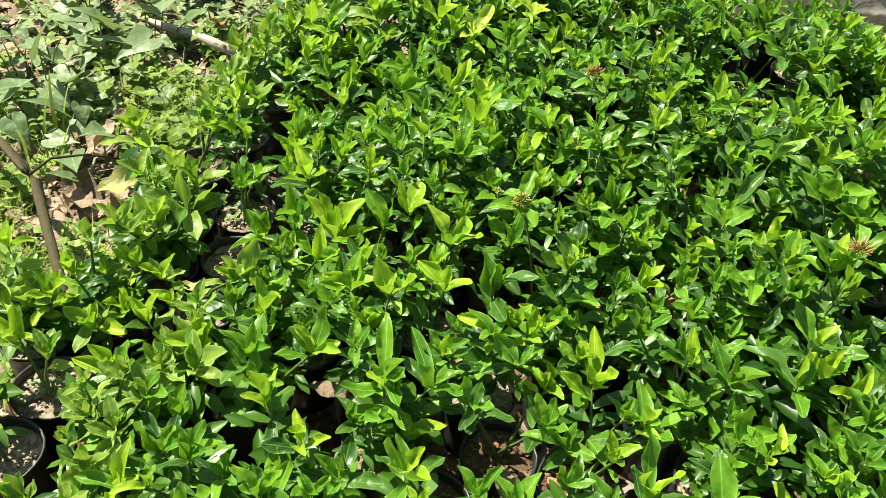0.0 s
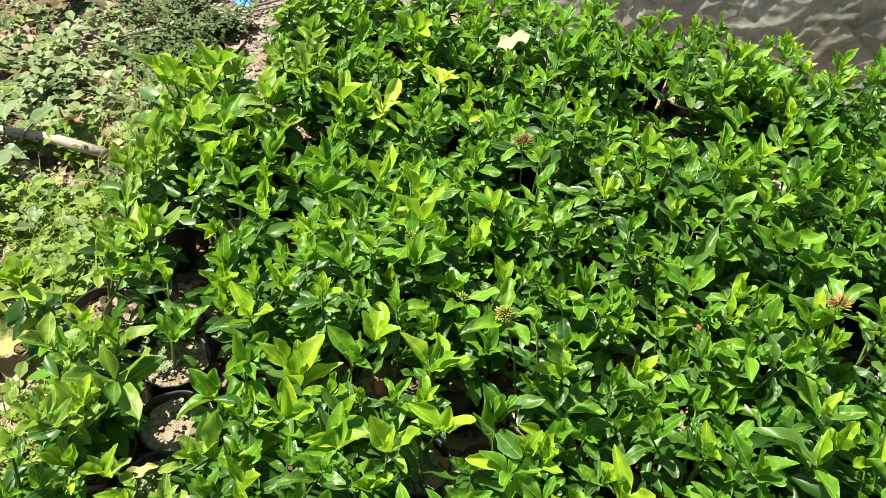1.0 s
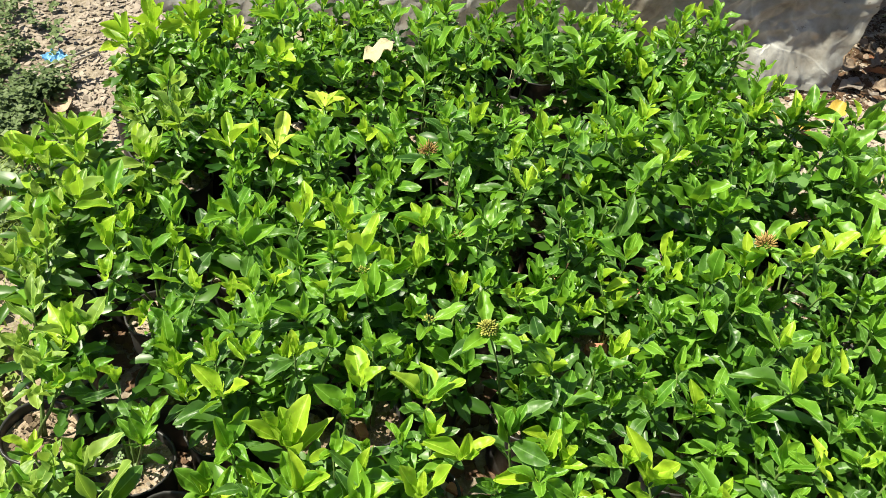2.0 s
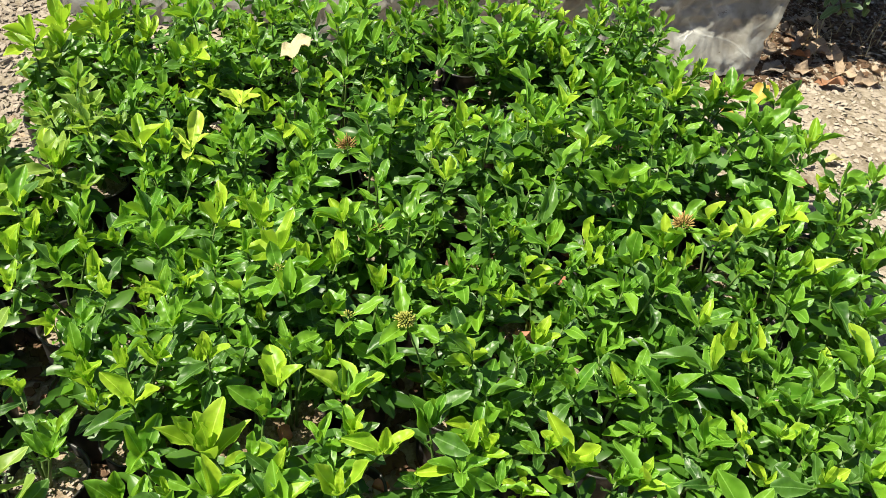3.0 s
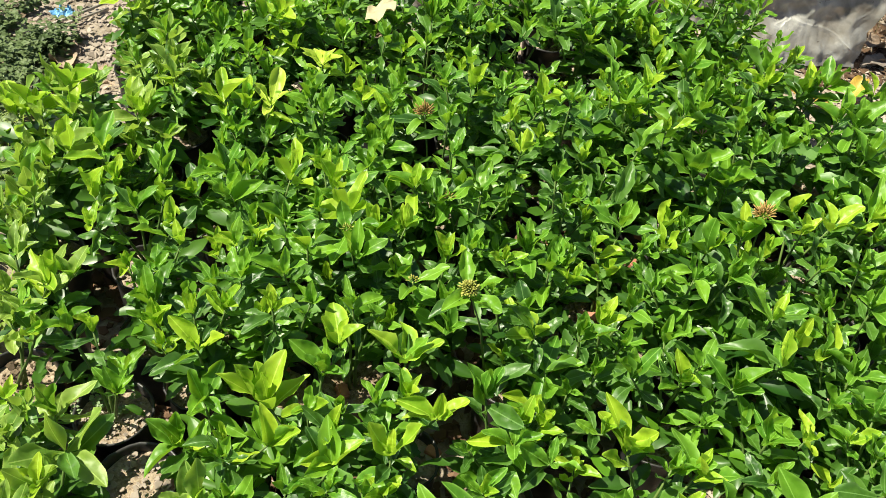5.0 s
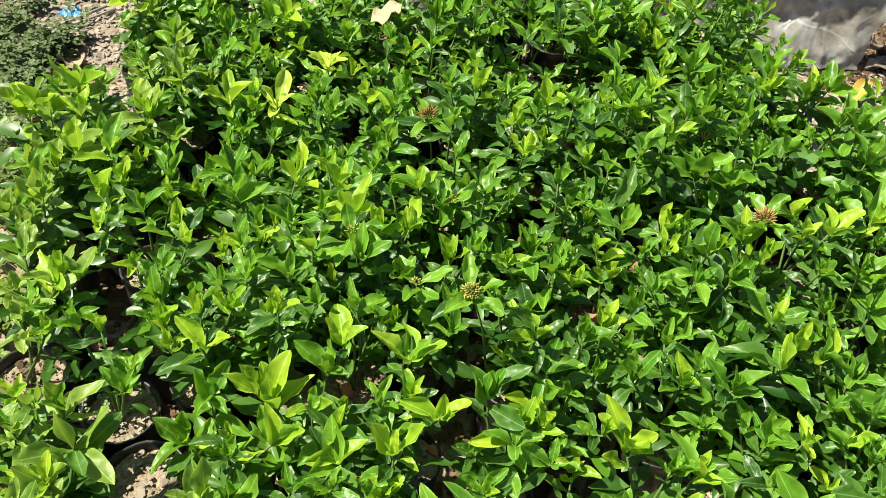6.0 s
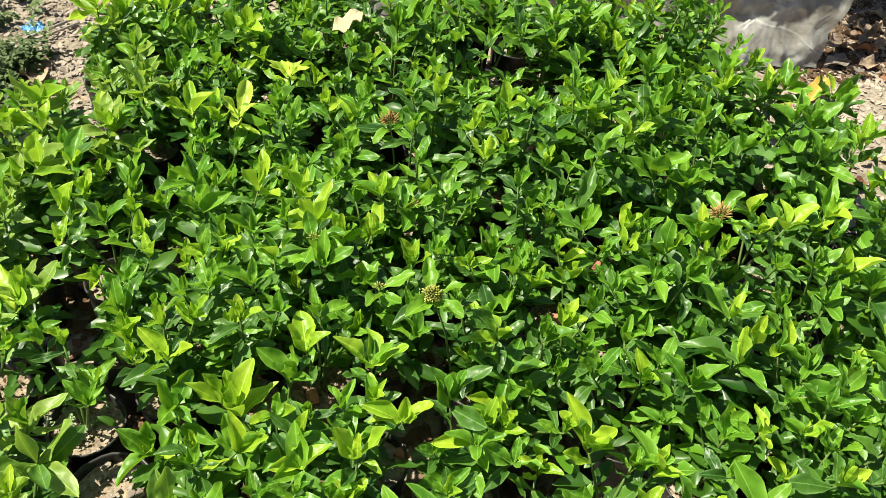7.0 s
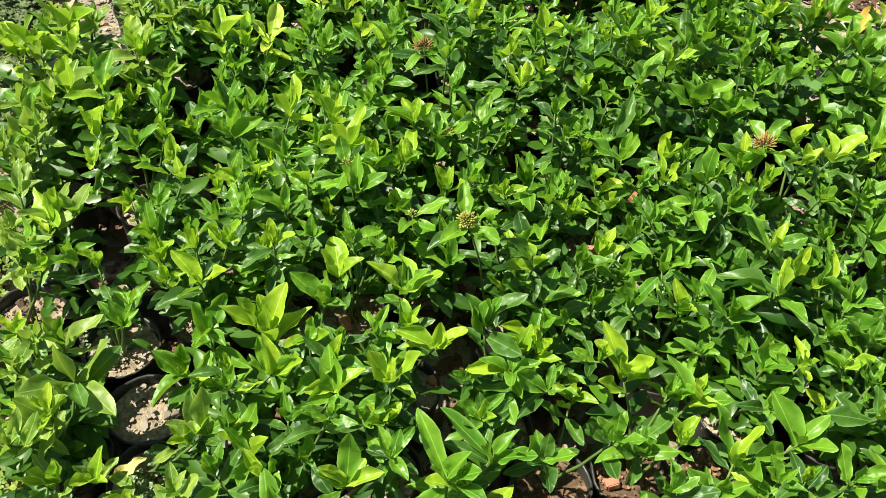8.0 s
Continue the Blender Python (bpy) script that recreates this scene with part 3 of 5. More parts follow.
SHOOTS = shoots_a + shoots_b + shoots_c + shoots_d + shoots_e + shoots_f + shoots_g + shoots_h + shoots_i + shoots_j + shoots_k + shoots_l + shoots_m + shoots_n + low_shoots_a + low_shoots_b + low_shoots_c + more_shoots

# the leaves that stand out: x, y of their shoot, direction, lean from upright (degrees), length
large_leaves_a = [
    (.263, 1.007, -169, 57, .057), (.296, 1.059, 107, 45, .083), (.296, 1.059, 21, 72, .075), (.194, 1.062, 104, 42, .097), (.194, 1.062, -104, 34, .081),
    (.464, 1.111, 119, 33, .053), (.07, 1.115, -38, 42, .059), (.07, 1.115, -176, 55, .059), (-.068, 1.13, 64, 18, .052), (-.068, 1.13, 132, 46, .052),
    (.042, 1.134, 135, 38, .054), (.042, 1.134, 59, 30, .054), (-.199, 1.14, 103, 50, .119), (-.199, 1.14, -41, 38, .067), (.441, 1.15, 136, 70, .055),
    (-.129, 1.156, 127, 60, .123), (-.129, 1.156, -31, 48, .069), (.183, 1.163, 110, 42, .072), (.183, 1.163, -52, 49, .067),
]
large_leaves_b = [
    (.367, 1.163, 49, 71, .053), (.489, 1.166, 143, 50, .07), (-.419, 1.172, -171, 17, .074), (-.322, 1.181, 62, 35, .09), (-.322, 1.181, 172, 37, .06),
    (.156, 1.183, -33, 42, .07), (.535, 1.184, 165, 72, .079), (.325, 1.186, 100, 34, .066), (.673, 1.197, 145, 31, .096), (-.125, 1.212, 16, 36, .051),
    (-.125, 1.212, 150, 48, .048), (.103, 1.227, 102, 34, .088), (.103, 1.227, -95, 27, .076), (-.776, 1.231, -100, 21, .075), (.503, 1.237, 136, 46, .066),
    (-.008, 1.24, 149, 61, .067), (-.414, 1.241, -78, 47, .053), (.044, 1.248, 121, 22, .049), (-.248, 1.253, -150, 42, .045),
]
large_leaves_c = [
    (-.595, 1.267, -29, 41, .046), (-.054, 1.272, 163, 68, .068), (.311, 1.273, -24, 25, .073), (-.319, 1.279, -41, 45, .045), (-.709, 1.279, 29, 13, .052),
    (-.431, 1.28, -113, 56, .064), (-.431, 1.28, 137, 28, .064), (.408, 1.284, 137, 61, .099), (.484, 1.285, 30, 86, .067), (-.23, 1.289, 140, 44, .068),
    (-.23, 1.289, 0, 45, .067), (-.003, 1.297, 102, 33, .049), (-.003, 1.297, -42, 30, .045), (-.37, 1.304, 84, 29, .045), (-.37, 1.304, -9, 37, .045),
    (.443, 1.306, 130, 49, .066), (.443, 1.306, 43, 67, .066), (-.028, 1.307, 138, 29, .045), (-.618, 1.311, 55, 32, .056),
]
large_leaves_d = [
    (-.618, 1.311, -133, 18, .056), (.251, 1.315, 124, 44, .067), (-.674, 1.32, -171, 43, .057), (-.502, 1.321, -139, 14, .051), (-.301, 1.325, 88, 30, .073),
    (-.301, 1.325, -146, 45, .064), (-.478, 1.331, 91, 30, .079), (-.478, 1.331, 174, 44, .065), (.296, 1.332, 135, 54, .062), (.296, 1.332, 39, 68, .059),
    (-.149, 1.334, 151, 52, .065), (-.149, 1.334, -7, 44, .058), (.167, 1.337, 165, 17, .065), (-.072, 1.347, 14, 30, .078), (.437, 1.361, 131, 49, .079),
    (.437, 1.361, -64, 27, .066), (-.378, 1.386, 96, 13, .07), (-.378, 1.386, -21, 50, .07), (-.695, 1.387, -125, 51, .053),
]
large_leaves_e = [
    (-.174, 1.388, 111, 16, .045), (.052, 1.394, 51, 71, .073), (.052, 1.394, -51, 35, .07), (.687, 1.394, 168, 47, .081), (-.674, 1.403, 171, 39, .065),
    (-.674, 1.403, -23, 34, .058), (.633, 1.403, 167, 41, .072), (-.315, 1.42, -38, 47, .057), (-.315, 1.42, -152, 39, .057), (-.433, 1.421, 172, 52, .057),
    (.046, 1.433, -8, 33, .051), (.046, 1.433, 138, 44, .065), (.398, 1.441, -100, 24, .078), (.171, 1.446, 123, 15, .047), (-.496, 1.447, 151, 37, .067),
    (-.496, 1.447, -156, 71, .063), (.826, 1.449, 150, 56, .079), (-.159, 1.451, 75, 72, .074), (-.159, 1.451, 151, 46, .082),
]
large_leaves_f = [
    (-.159, 1.451, -15, 48, .072), (-.641, 1.454, -154, 53, .083), (-.641, 1.454, 17, 41, .083), (-.641, 1.454, -55, 77, .083), (-.641, 1.454, 146, 21, .083),
    (-.366, 1.466, 50, 28, .083), (-.366, 1.466, 162, 45, .096), (-.366, 1.466, 164, 39, .083), (-.281, 1.468, 145, 38, .072), (-.281, 1.468, -124, 26, .058),
    (-.453, 1.496, 33, 34, .075), (-.453, 1.496, -122, 27, .06), (-.247, 1.504, 83, 71, .075), (-.247, 1.504, 141, 36, .063), (.398, 1.512, -178, 23, .08),
    (.398, 1.512, -173, 61, .08), (.398, 1.512, -84, 30, .08), (.669, 1.518, 9, 64, .076), (-.694, 1.52, -159, 15, .061),
]
large_leaves_g = [
    (-.654, 1.521, 130, 25, .064), (-.654, 1.521, 18, 50, .075), (.474, 1.525, 150, 44, .07), (.474, 1.525, -92, 24, .07), (-.57, 1.536, 121, 15, .051),
    (.924, 1.537, 170, 57, .077), (.924, 1.537, 11, 66, .077), (.136, 1.574, 49, 72, .077), (-.559, 1.579, 95, 90, .045), (-.559, 1.579, -28, 31, .045),
    (-.085, 1.595, 73, 71, .059), (.652, 1.595, 174, 28, .065), (-.398, 1.614, -168, 29, .061), (.116, 1.628, 157, 17, .072), (.015, 1.638, 66, 87, .054),
    (-.303, 1.641, 164, 42, .062), (-.025, 1.641, 136, 32, .06), (-.506, 1.642, -14, 21, .053), (-.182, 1.65, 164, 35, .062),
]
large_leaves_h = [
    (-.182, 1.65, 79, 74, .062), (.321, 1.653, 152, 57, .079), (.321, 1.653, 39, 67, .072), (-.366, 1.657, 1, 17, .052), (-.508, 1.678, -143, 20, .064),
    (-.508, 1.678, -9, 23, .064), (-.257, 1.679, -155, 17, .057), (.529, 1.7, 56, 63, .064), (.529, 1.7, 160, 36, .064), (-.138, 1.702, -56, 32, .064),
    (.223, 1.703, -76, 39, .064), (.49, 1.712, 159, 54, .082), (.885, 1.737, 168, 36, .08), (-.651, 1.739, 112, 65, .071), (-.651, 1.739, 31, 27, .066),
    (-.651, 1.739, -81, 10, .066), (-.174, 1.749, -39, 31, .077), (-.174, 1.749, -136, 68, .077), (.385, 1.753, 58, 63, .074),
]
large_leaves_i = [
    (.076, 1.755, 54, 61, .066), (.076, 1.755, -171, 34, .063), (-.62, 1.762, 34, 28, .06), (-.446, 1.783, 106, 66, .06), (-.032, 1.812, 165, 39, .058),
    (-.172, 1.836, 60, 69, .074), (.583, 1.85, 63, 73, .074), (.705, 1.854, 166, 46, .086), (-.242, 1.886, 72, 61, .086), (-.242, 1.886, -144, 32, .076),
    (-.51, 1.898, 12, 33, .059), (.192, 1.912, -153, 64, .063), (-.054, 1.923, 69, 62, .061), (1.145, 1.933, -165, 56, .085), (1.145, 1.933, -89, 54, .085),
    (-.577, 1.948, 69, 66, .066), (.961, 1.965, -155, 34, .097), (-.347, 1.975, -157, 67, .074), (1.035, 1.975, -107, 38, .099),
]
large_leaves_j = [
    (-.454, 1.979, 109, 65, .074), (-.454, 1.979, 91, 83, .074), (.742, 2.044, -153, 56, .078), (-.552, 2.055, 81, 73, .077), (-.615, 2.105, 92, 77, .079),
    (-.615, 2.105, -56, 30, .079), (-.235, 2.105, 64, 58, .083), (-.235, 2.105, 106, 64, .065), (-.283, 2.106, 78, 56, .085), (-.321, 2.143, 85, 69, .079),
    (-.321, 2.143, -162, 36, .079), (-.475, 2.172, 0, 32, .074), (-.489, 2.195, 86, 63, .089), (-.11, 2.204, 82, 72, .061), (-.11, 2.204, -45, 35, .061),
    (-.11, 2.204, -167, 42, .061), (-.711, 2.248, 99, 77, .085), (-.604, 2.273, -38, 32, .099), (-.604, 2.273, -129, 29, .099),
]
large_leaves_k = [
    (.166, 2.313, -163, 28, .089), (.446, 2.403, -141, 41, .097), (-.155, 2.438, -91, 24, .068), (-.155, 2.438, -67, 56, .068), (-.127, 2.531, -172, 64, .077),
    (-.465, 2.596, -155, 32, .08), (-.465, 2.596, -145, 85, .08), (-.223, 2.611, 75, 72, .073), (-.31, 2.636, -81, 29, .073), (-.398, 2.687, -87, 27, .083),
    (-.398, 2.687, -143, 59, .083),
]
LARGE_LEAVES = large_leaves_a + large_leaves_b + large_leaves_c + large_leaves_d + large_leaves_e + large_leaves_f + large_leaves_g + large_leaves_h + large_leaves_i + large_leaves_j + large_leaves_k

rng = random.Random(7)
POT_R, POT_H, SOIL_Z = 0.060, 0.150, 0.132


def pot_mesh(seed):
    """A black plastic grow bag: crinkled wall, rolled rim, open top with real thickness."""
    r = random.Random(seed)
    ox = r.uniform(0, 90)
    profile = ((0.030, 0.000), (0.050, 0.002), (0.054, 0.030), (0.0565, 0.075), (0.058, 0.120), (0.0595, 0.144), (0.0625, 0.147),
               (0.0630, 0.151), (0.0605, 0.153), (0.0580, 0.149), (0.0570, 0.125), (0.0560, 0.112))
    verts, faces, n = [], [], 24
    for radius, z in profile:
        for k in range(n):
            q = 2 * math.pi * k / n
            wob = 1 + 0.05 * noise.noise((math.cos(q) * 1.3 + ox, math.sin(q) * 1.3, z * 9)) + 0.02 * noise.noise((math.cos(q) * 5 + ox, math.sin(q) * 5, z * 30))
            zz = z + (0.004 * noise.noise((math.cos(q) * 1.5 + ox, math.sin(q) * 1.5, 3)) if z > 0.14 else 0)
            verts.append((radius * wob * math.cos(q), radius * wob * math.sin(q), zz))
    for i in range(len(profile) - 1):
        for k in range(n):
            a, b = i * n + k, i * n + (k + 1) % n
            faces.append((a, b, b + n, a + n))
    faces.append(tuple(reversed(range(n))))
    return mesh_of("pot", verts, faces, POT_PLASTIC)


def soil_mesh(seed, material):
    r = random.Random(seed)
    o = r.uniform(0, 50)
    verts, faces, n, rings = [(0, 0, SOIL_Z + 0.003)], [], 20, 7
    for i in range(1, rings + 1):
        rad = 0.0575 * i / rings
        for k in range(n):
            q = 2 * math.pi * (k + 0.5 * (i % 2)) / n
            x, y = rad * math.cos(q), rad * math.sin(q)
            z = SOIL_Z + 0.007 * noise.noise((x * 45 + o, y * 45, 0)) + 0.004 * noise.noise((x * 150 + o, y * 150, 0))
            verts.append((x, y, z))
    for k in range(n):
        faces.append((0, 1 + k, 1 + (k + 1) % n))
    for i in range(rings - 1):
        for k in range(n):
            a, b = 1 + i * n + k, 1 + i * n + (k + 1) % n
            faces.append((a, a + n, b + n, b))
    return mesh_of("soil", verts, faces, material)


def flakes(verts, faces, r, spots, size, thick=0.16):
    """Adds small tilted flakes (flat pebbles, bits of bark) at the spots."""
    for x, y, z in spots:
        s = size[0] + (size[1] - size[0]) * r.random() ** 2.2
        base = len(verts)
        m = Matrix.Translation((x, y, z)) @ Euler((r.uniform(-0.5, 0.5), r.uniform(-0.5, 0.5), r.uniform(0, 6.3))).to_matrix().to_4x4()
        ring = [(s * math.cos(q) * r.uniform(0.6, 1.2), s * 0.7 * math.sin(q) * r.uniform(0.6, 1.2)) for q in (0, 1.3, 2.5, 3.7, 5.0)]
        for k in (0, 1):
            for a, b in ring:
                verts.append(m @ Vector((a * (1 - 0.15 * k), b * (1 - 0.15 * k), s * thick * (k - 0.3))))
        faces.append(tuple(base + 5 + k for k in range(5)))
        for k in range(5):
            a, b = base + k, base + (k + 1) % 5
            faces.append((a, b, b + 5, a + 5))


def chip_mesh(seed, material, count, most=0.010):
    r = random.Random(seed)
    verts, faces = [], []
    spots = []
    for _ in range(count):
        q, d = r.uniform(0, 6.28), 0.052 * math.sqrt(r.random())
        spots.append((d * math.cos(q), d * math.sin(q), SOIL_Z + 0.005))
    flakes(verts, faces, r, spots, (0.002, most))
    return mesh_of("chips", verts, faces, material, False)


POTS = [pot_mesh(i) for i in range(5)]
SOILS = [soil_mesh(i, SOIL) for i in range(4)] + [soil_mesh(9 + i, SOIL_RED) for i in range(3)]
CHIP_SETS = [chip_mesh(i, LITTER if i == 2 else CHIPS, 120) for i in range(4)] + [chip_mesh(5 + i, RED_CHIPS, 130, 0.007) for i in range(2)]

# bed outline
BED = [(-0.86, 0.80), (0.62, 0.80), (0.78, 1.25), (1.02, 1.55), (1.06, 1.80), (1.03, 2.05), (1.15, 2.50), (0.30, 2.80), (-0.22, 2.94), (-0.50, 2.78), (-0.52, 2.42), (-0.68, 2.25), (-0.74, 1.90), (-0.76, 1.70), (-0.78, 1.35), (-0.90, 1.15)]


def in_bed(x, y, grow=0.0):
    inside = False
    for (ax, ay), (bx, by) in zip(BED, BED[1:] + BED[:1]):
        if (ay > y) != (by > y) and x < (bx - ax) * (y - ay) / (by - ay) + ax:
            inside = not inside
    return inside


# bags that stand in plain sight, then those under the shoots, then the rest of the bed
OPEN_POTS = [(-0.570, 1.340), (-0.562, 1.458), (-0.59, 1.588), (-0.725, 1.69), (-0.685, 1.81), (0.115, 1.145), (0.24, 1.105), (-0.734, 1.105), (-0.745, 0.98), (-0.10, 1.05), (-0.01, 1.165)]
pots = [list(p) for p in OPEN_POTS]
fixed = len(pots)
GAP = 0.124


def nearest(x, y, among):
    return min(((p[0] - x) ** 2 + (p[1] - y) ** 2, i) for i, p in enumerate(among))


for x, y, z, size, young in SHOOTS:
    if nearest(x, y, pots)[0] > 0.115 ** 2:
        pots.append([x, y])
for _ in range(9000):
    x, y = rng.uniform(-0.9, 1.15), rng.uniform(0.8, 2.95)
    if in_bed(x, y) and nearest(x, y, pots)[0] > 0.119 ** 2:
        pots.append([x, y])
for _ in range(40):
    for i, p in enumerate(pots):
        for j in range(i + 1, len(pots)):
            q = pots[j]
            dx, dy = q[0] - p[0], q[1] - p[1]
            d = math.hypot(dx, dy)
            if d < GAP:
                s = 0.5 * (GAP - d) / max(d, 1e-4)
                if i >= fixed:
                    p[0] -= dx * s
                    p[1] -= dy * s
                if j >= fixed:
                    q[0] += dx * s
                    q[1] += dy * s

shoots_of = [[] for _ in pots]
tips = []
for s in SHOOTS:
    x, y, z, size, young = s
    if young < 1.5:
        young = min(1.0, max(young + 0.12, 0.62 if y < 1.36 else 0.45)) if x < -0.12 else (young * 0.7 if x > 0.25 and y < 1.6 else young)
    # Back rows: more mature leaves, whose darker green stands in for shade too.
    if young < 1.5 and y > 2.28 and 0.2 < x < 0.85:
        young = 0.4 * young - 0.1
    shoots_of[nearest(x, y, pots)[1]].append((x, y, z, size, young))
    tips.append(s[:2])


leaves_of = collections.defaultdict(list)
for x, y, direction, lean, length in LARGE_LEAVES:
    leaves_of[SHOOTS[nearest(x, y, SHOOTS)[1]][:2]].append((direction, lean, length))


def room(x, y, gap):
    return nearest(x, y, tips)[0] > gap * gap


# dark openings between the rows, where no shoot fills the gap
openings_a = [
    (-.608, 1.593), (-.565, 1.492), (-.594, 1.361), (-.715, 1.695), (-.599, 2.006),
    (-.529, 1.973), (-.476, 1.976), (-.234, 1.562), (-.274, 1.56), (.059, 1.989),
    (.138, 2.03), (-.011, 2.006), (.464, 1.759), (.413, 1.702), (.641, 1.592),
    (.715, 1.54), (.023, 1.278), (-.011, 1.267), (.062, 1.256), (-.12, 1.386),
    (.095, 1.145), (.167, 1.133), (.205, 1.112), (.269, 1.185), (-.067, 2.118),
    (-.034, 1.407), (-.128, 1.422), (-.387, 1.567), (-.51, 1.601), (-.197, 1.552),
    (-.17, 1.506), (.484, 1.324), (.399, 1.776), (-.177, 1.245), (-.053, 1.189),
    (.024, 2.452), (.13, 2.421), (.189, 2.418), (-.217, 2.602), (-.141, 2.513),
]
openings_b = [
    (.406, 2.485), (.203, 2.455), (.607, 2.282), (.682, 2.233), (.941, 2.214),
    (-.246, 2.666), (-.32, 2.477), (.936, 1.847), (1.049, 1.811), (1.107, 1.793),
    (.746, 1.488), (.666, 1.483), (.659, 1.358), (.294, 1.383), (.743, 1.909),
    (-.18, 2.648), (.726, 2.248), (.525, 2.452), (-.576, 1.525), (-.56, 1.299),
    (-.537, 1.454), (-.722, 1.191), (-.514, 1.983), (-.589, 1.985), (-.018, 1.131),
    (.036, 1.125), (.088, 1.138), (.004, 1.168), (-.196, 1.192), (-.311, 1.195),
    (-.568, 1.326), (-.714, 1.109), (-.702, 1.005), (-.687, 1.094),
]
openings_c = [(0.092, 2.394), (0.193, 2.351), (0.26, 2.36), (0.32, 2.369), (0.39, 2.40), (0.445, 2.434), (0.535, 2.38), (0.61, 2.30), (0.677, 2.239), (0.743, 2.178)]
openings_d = [(0.254, 1.582), (0.23, 1.56), (0.475, 1.77), (0.41, 1.698), (-0.23, 1.539)]
OPENINGS = [(x - 0.04 * k, y - 0.055 * k) for x, y in openings_a + openings_b + openings_c + openings_d for k in (0, 1)]
for i, (px, py) in enumerate(pots):
    bare = i < 11 and i != 4
    want = 1 if bare else max(4, len(shoots_of[i]))
    tries = 0
    while len(shoots_of[i]) < want + (0 if bare else 1) and tries < 40:
        tries += 1
        q, d = rng.uniform(0, 6.283), rng.uniform(0.02, 0.07)
        x, y = px + d * math.cos(q), py + d * math.sin(q)
        if not room(x, y, 0.040) or nearest(x, y, OPENINGS)[0] < 0.045 ** 2:
            continue
        z = rng.uniform(0.20, 0.24) if bare else rng.uniform(0.235, 0.305 if py < 2.5 else 0.29)
        shoots_of[i].append((x, y, z, rng.uniform(0.046, 0.066) * (0.75 if bare else 1), rng.choice((0.05, 0.1, 0.2, 0.45))))
        tips.append((x, y))


def low_leaves(shoots, px, py, z0, few):
    """The shaded leaves low on the stems of one plant, as one mesh."""
    verts, faces, tone = [], [], []
    for x, y, z, size, young in shoots:
        low = SOIL_Z + 0.035
        top = max(low + 0.03, z - z0 - 0.055)
        for k in range(12 if few else 20):
            t = rng.random() ** 0.7
            reach = 0.25 + 0.75 * t
            at = ((x - px) * reach + rng.uniform(-0.018, 0.018), (y - py) * reach + rng.uniform(-0.018, 0.018), low + (top - low) * t)
            if nearest(px + at[0], py + at[1], OPENINGS)[0] < 0.038 ** 2:
                continue
            v, f = leaf_verts(rng.uniform(0.17, 0.24), rng.uniform(0.0, 0.6), rng.uniform(0.0, 0.45), 0.03, rows=(0.0, 0.08, 0.35, 0.70, 0.92, 1.0), seed=rng.randrange(9999), twist=rng.uniform(-0.4, 0.4))
            m = leaf_pose(at, rng.uniform(0, 360), rng.uniform(50, 108), size * rng.uniform(0.65, 1.0), rng.uniform(-25, 25))
            base = len(verts)
            verts += [m @ Vector(p) for p in v]
            faces += [tuple(base + q for q in g) for g in f]
            tone += [1 if t > 0.45 and rng.random() < 0.22 else 0] * len(f)
    if not verts:
        return None
    me = mesh_of("foliage", verts, faces, LEAF_MATURE)
    me.materials.append(LEAF_FRESH)
    me.polygons.foreach_set("material_index", tone)
    return me


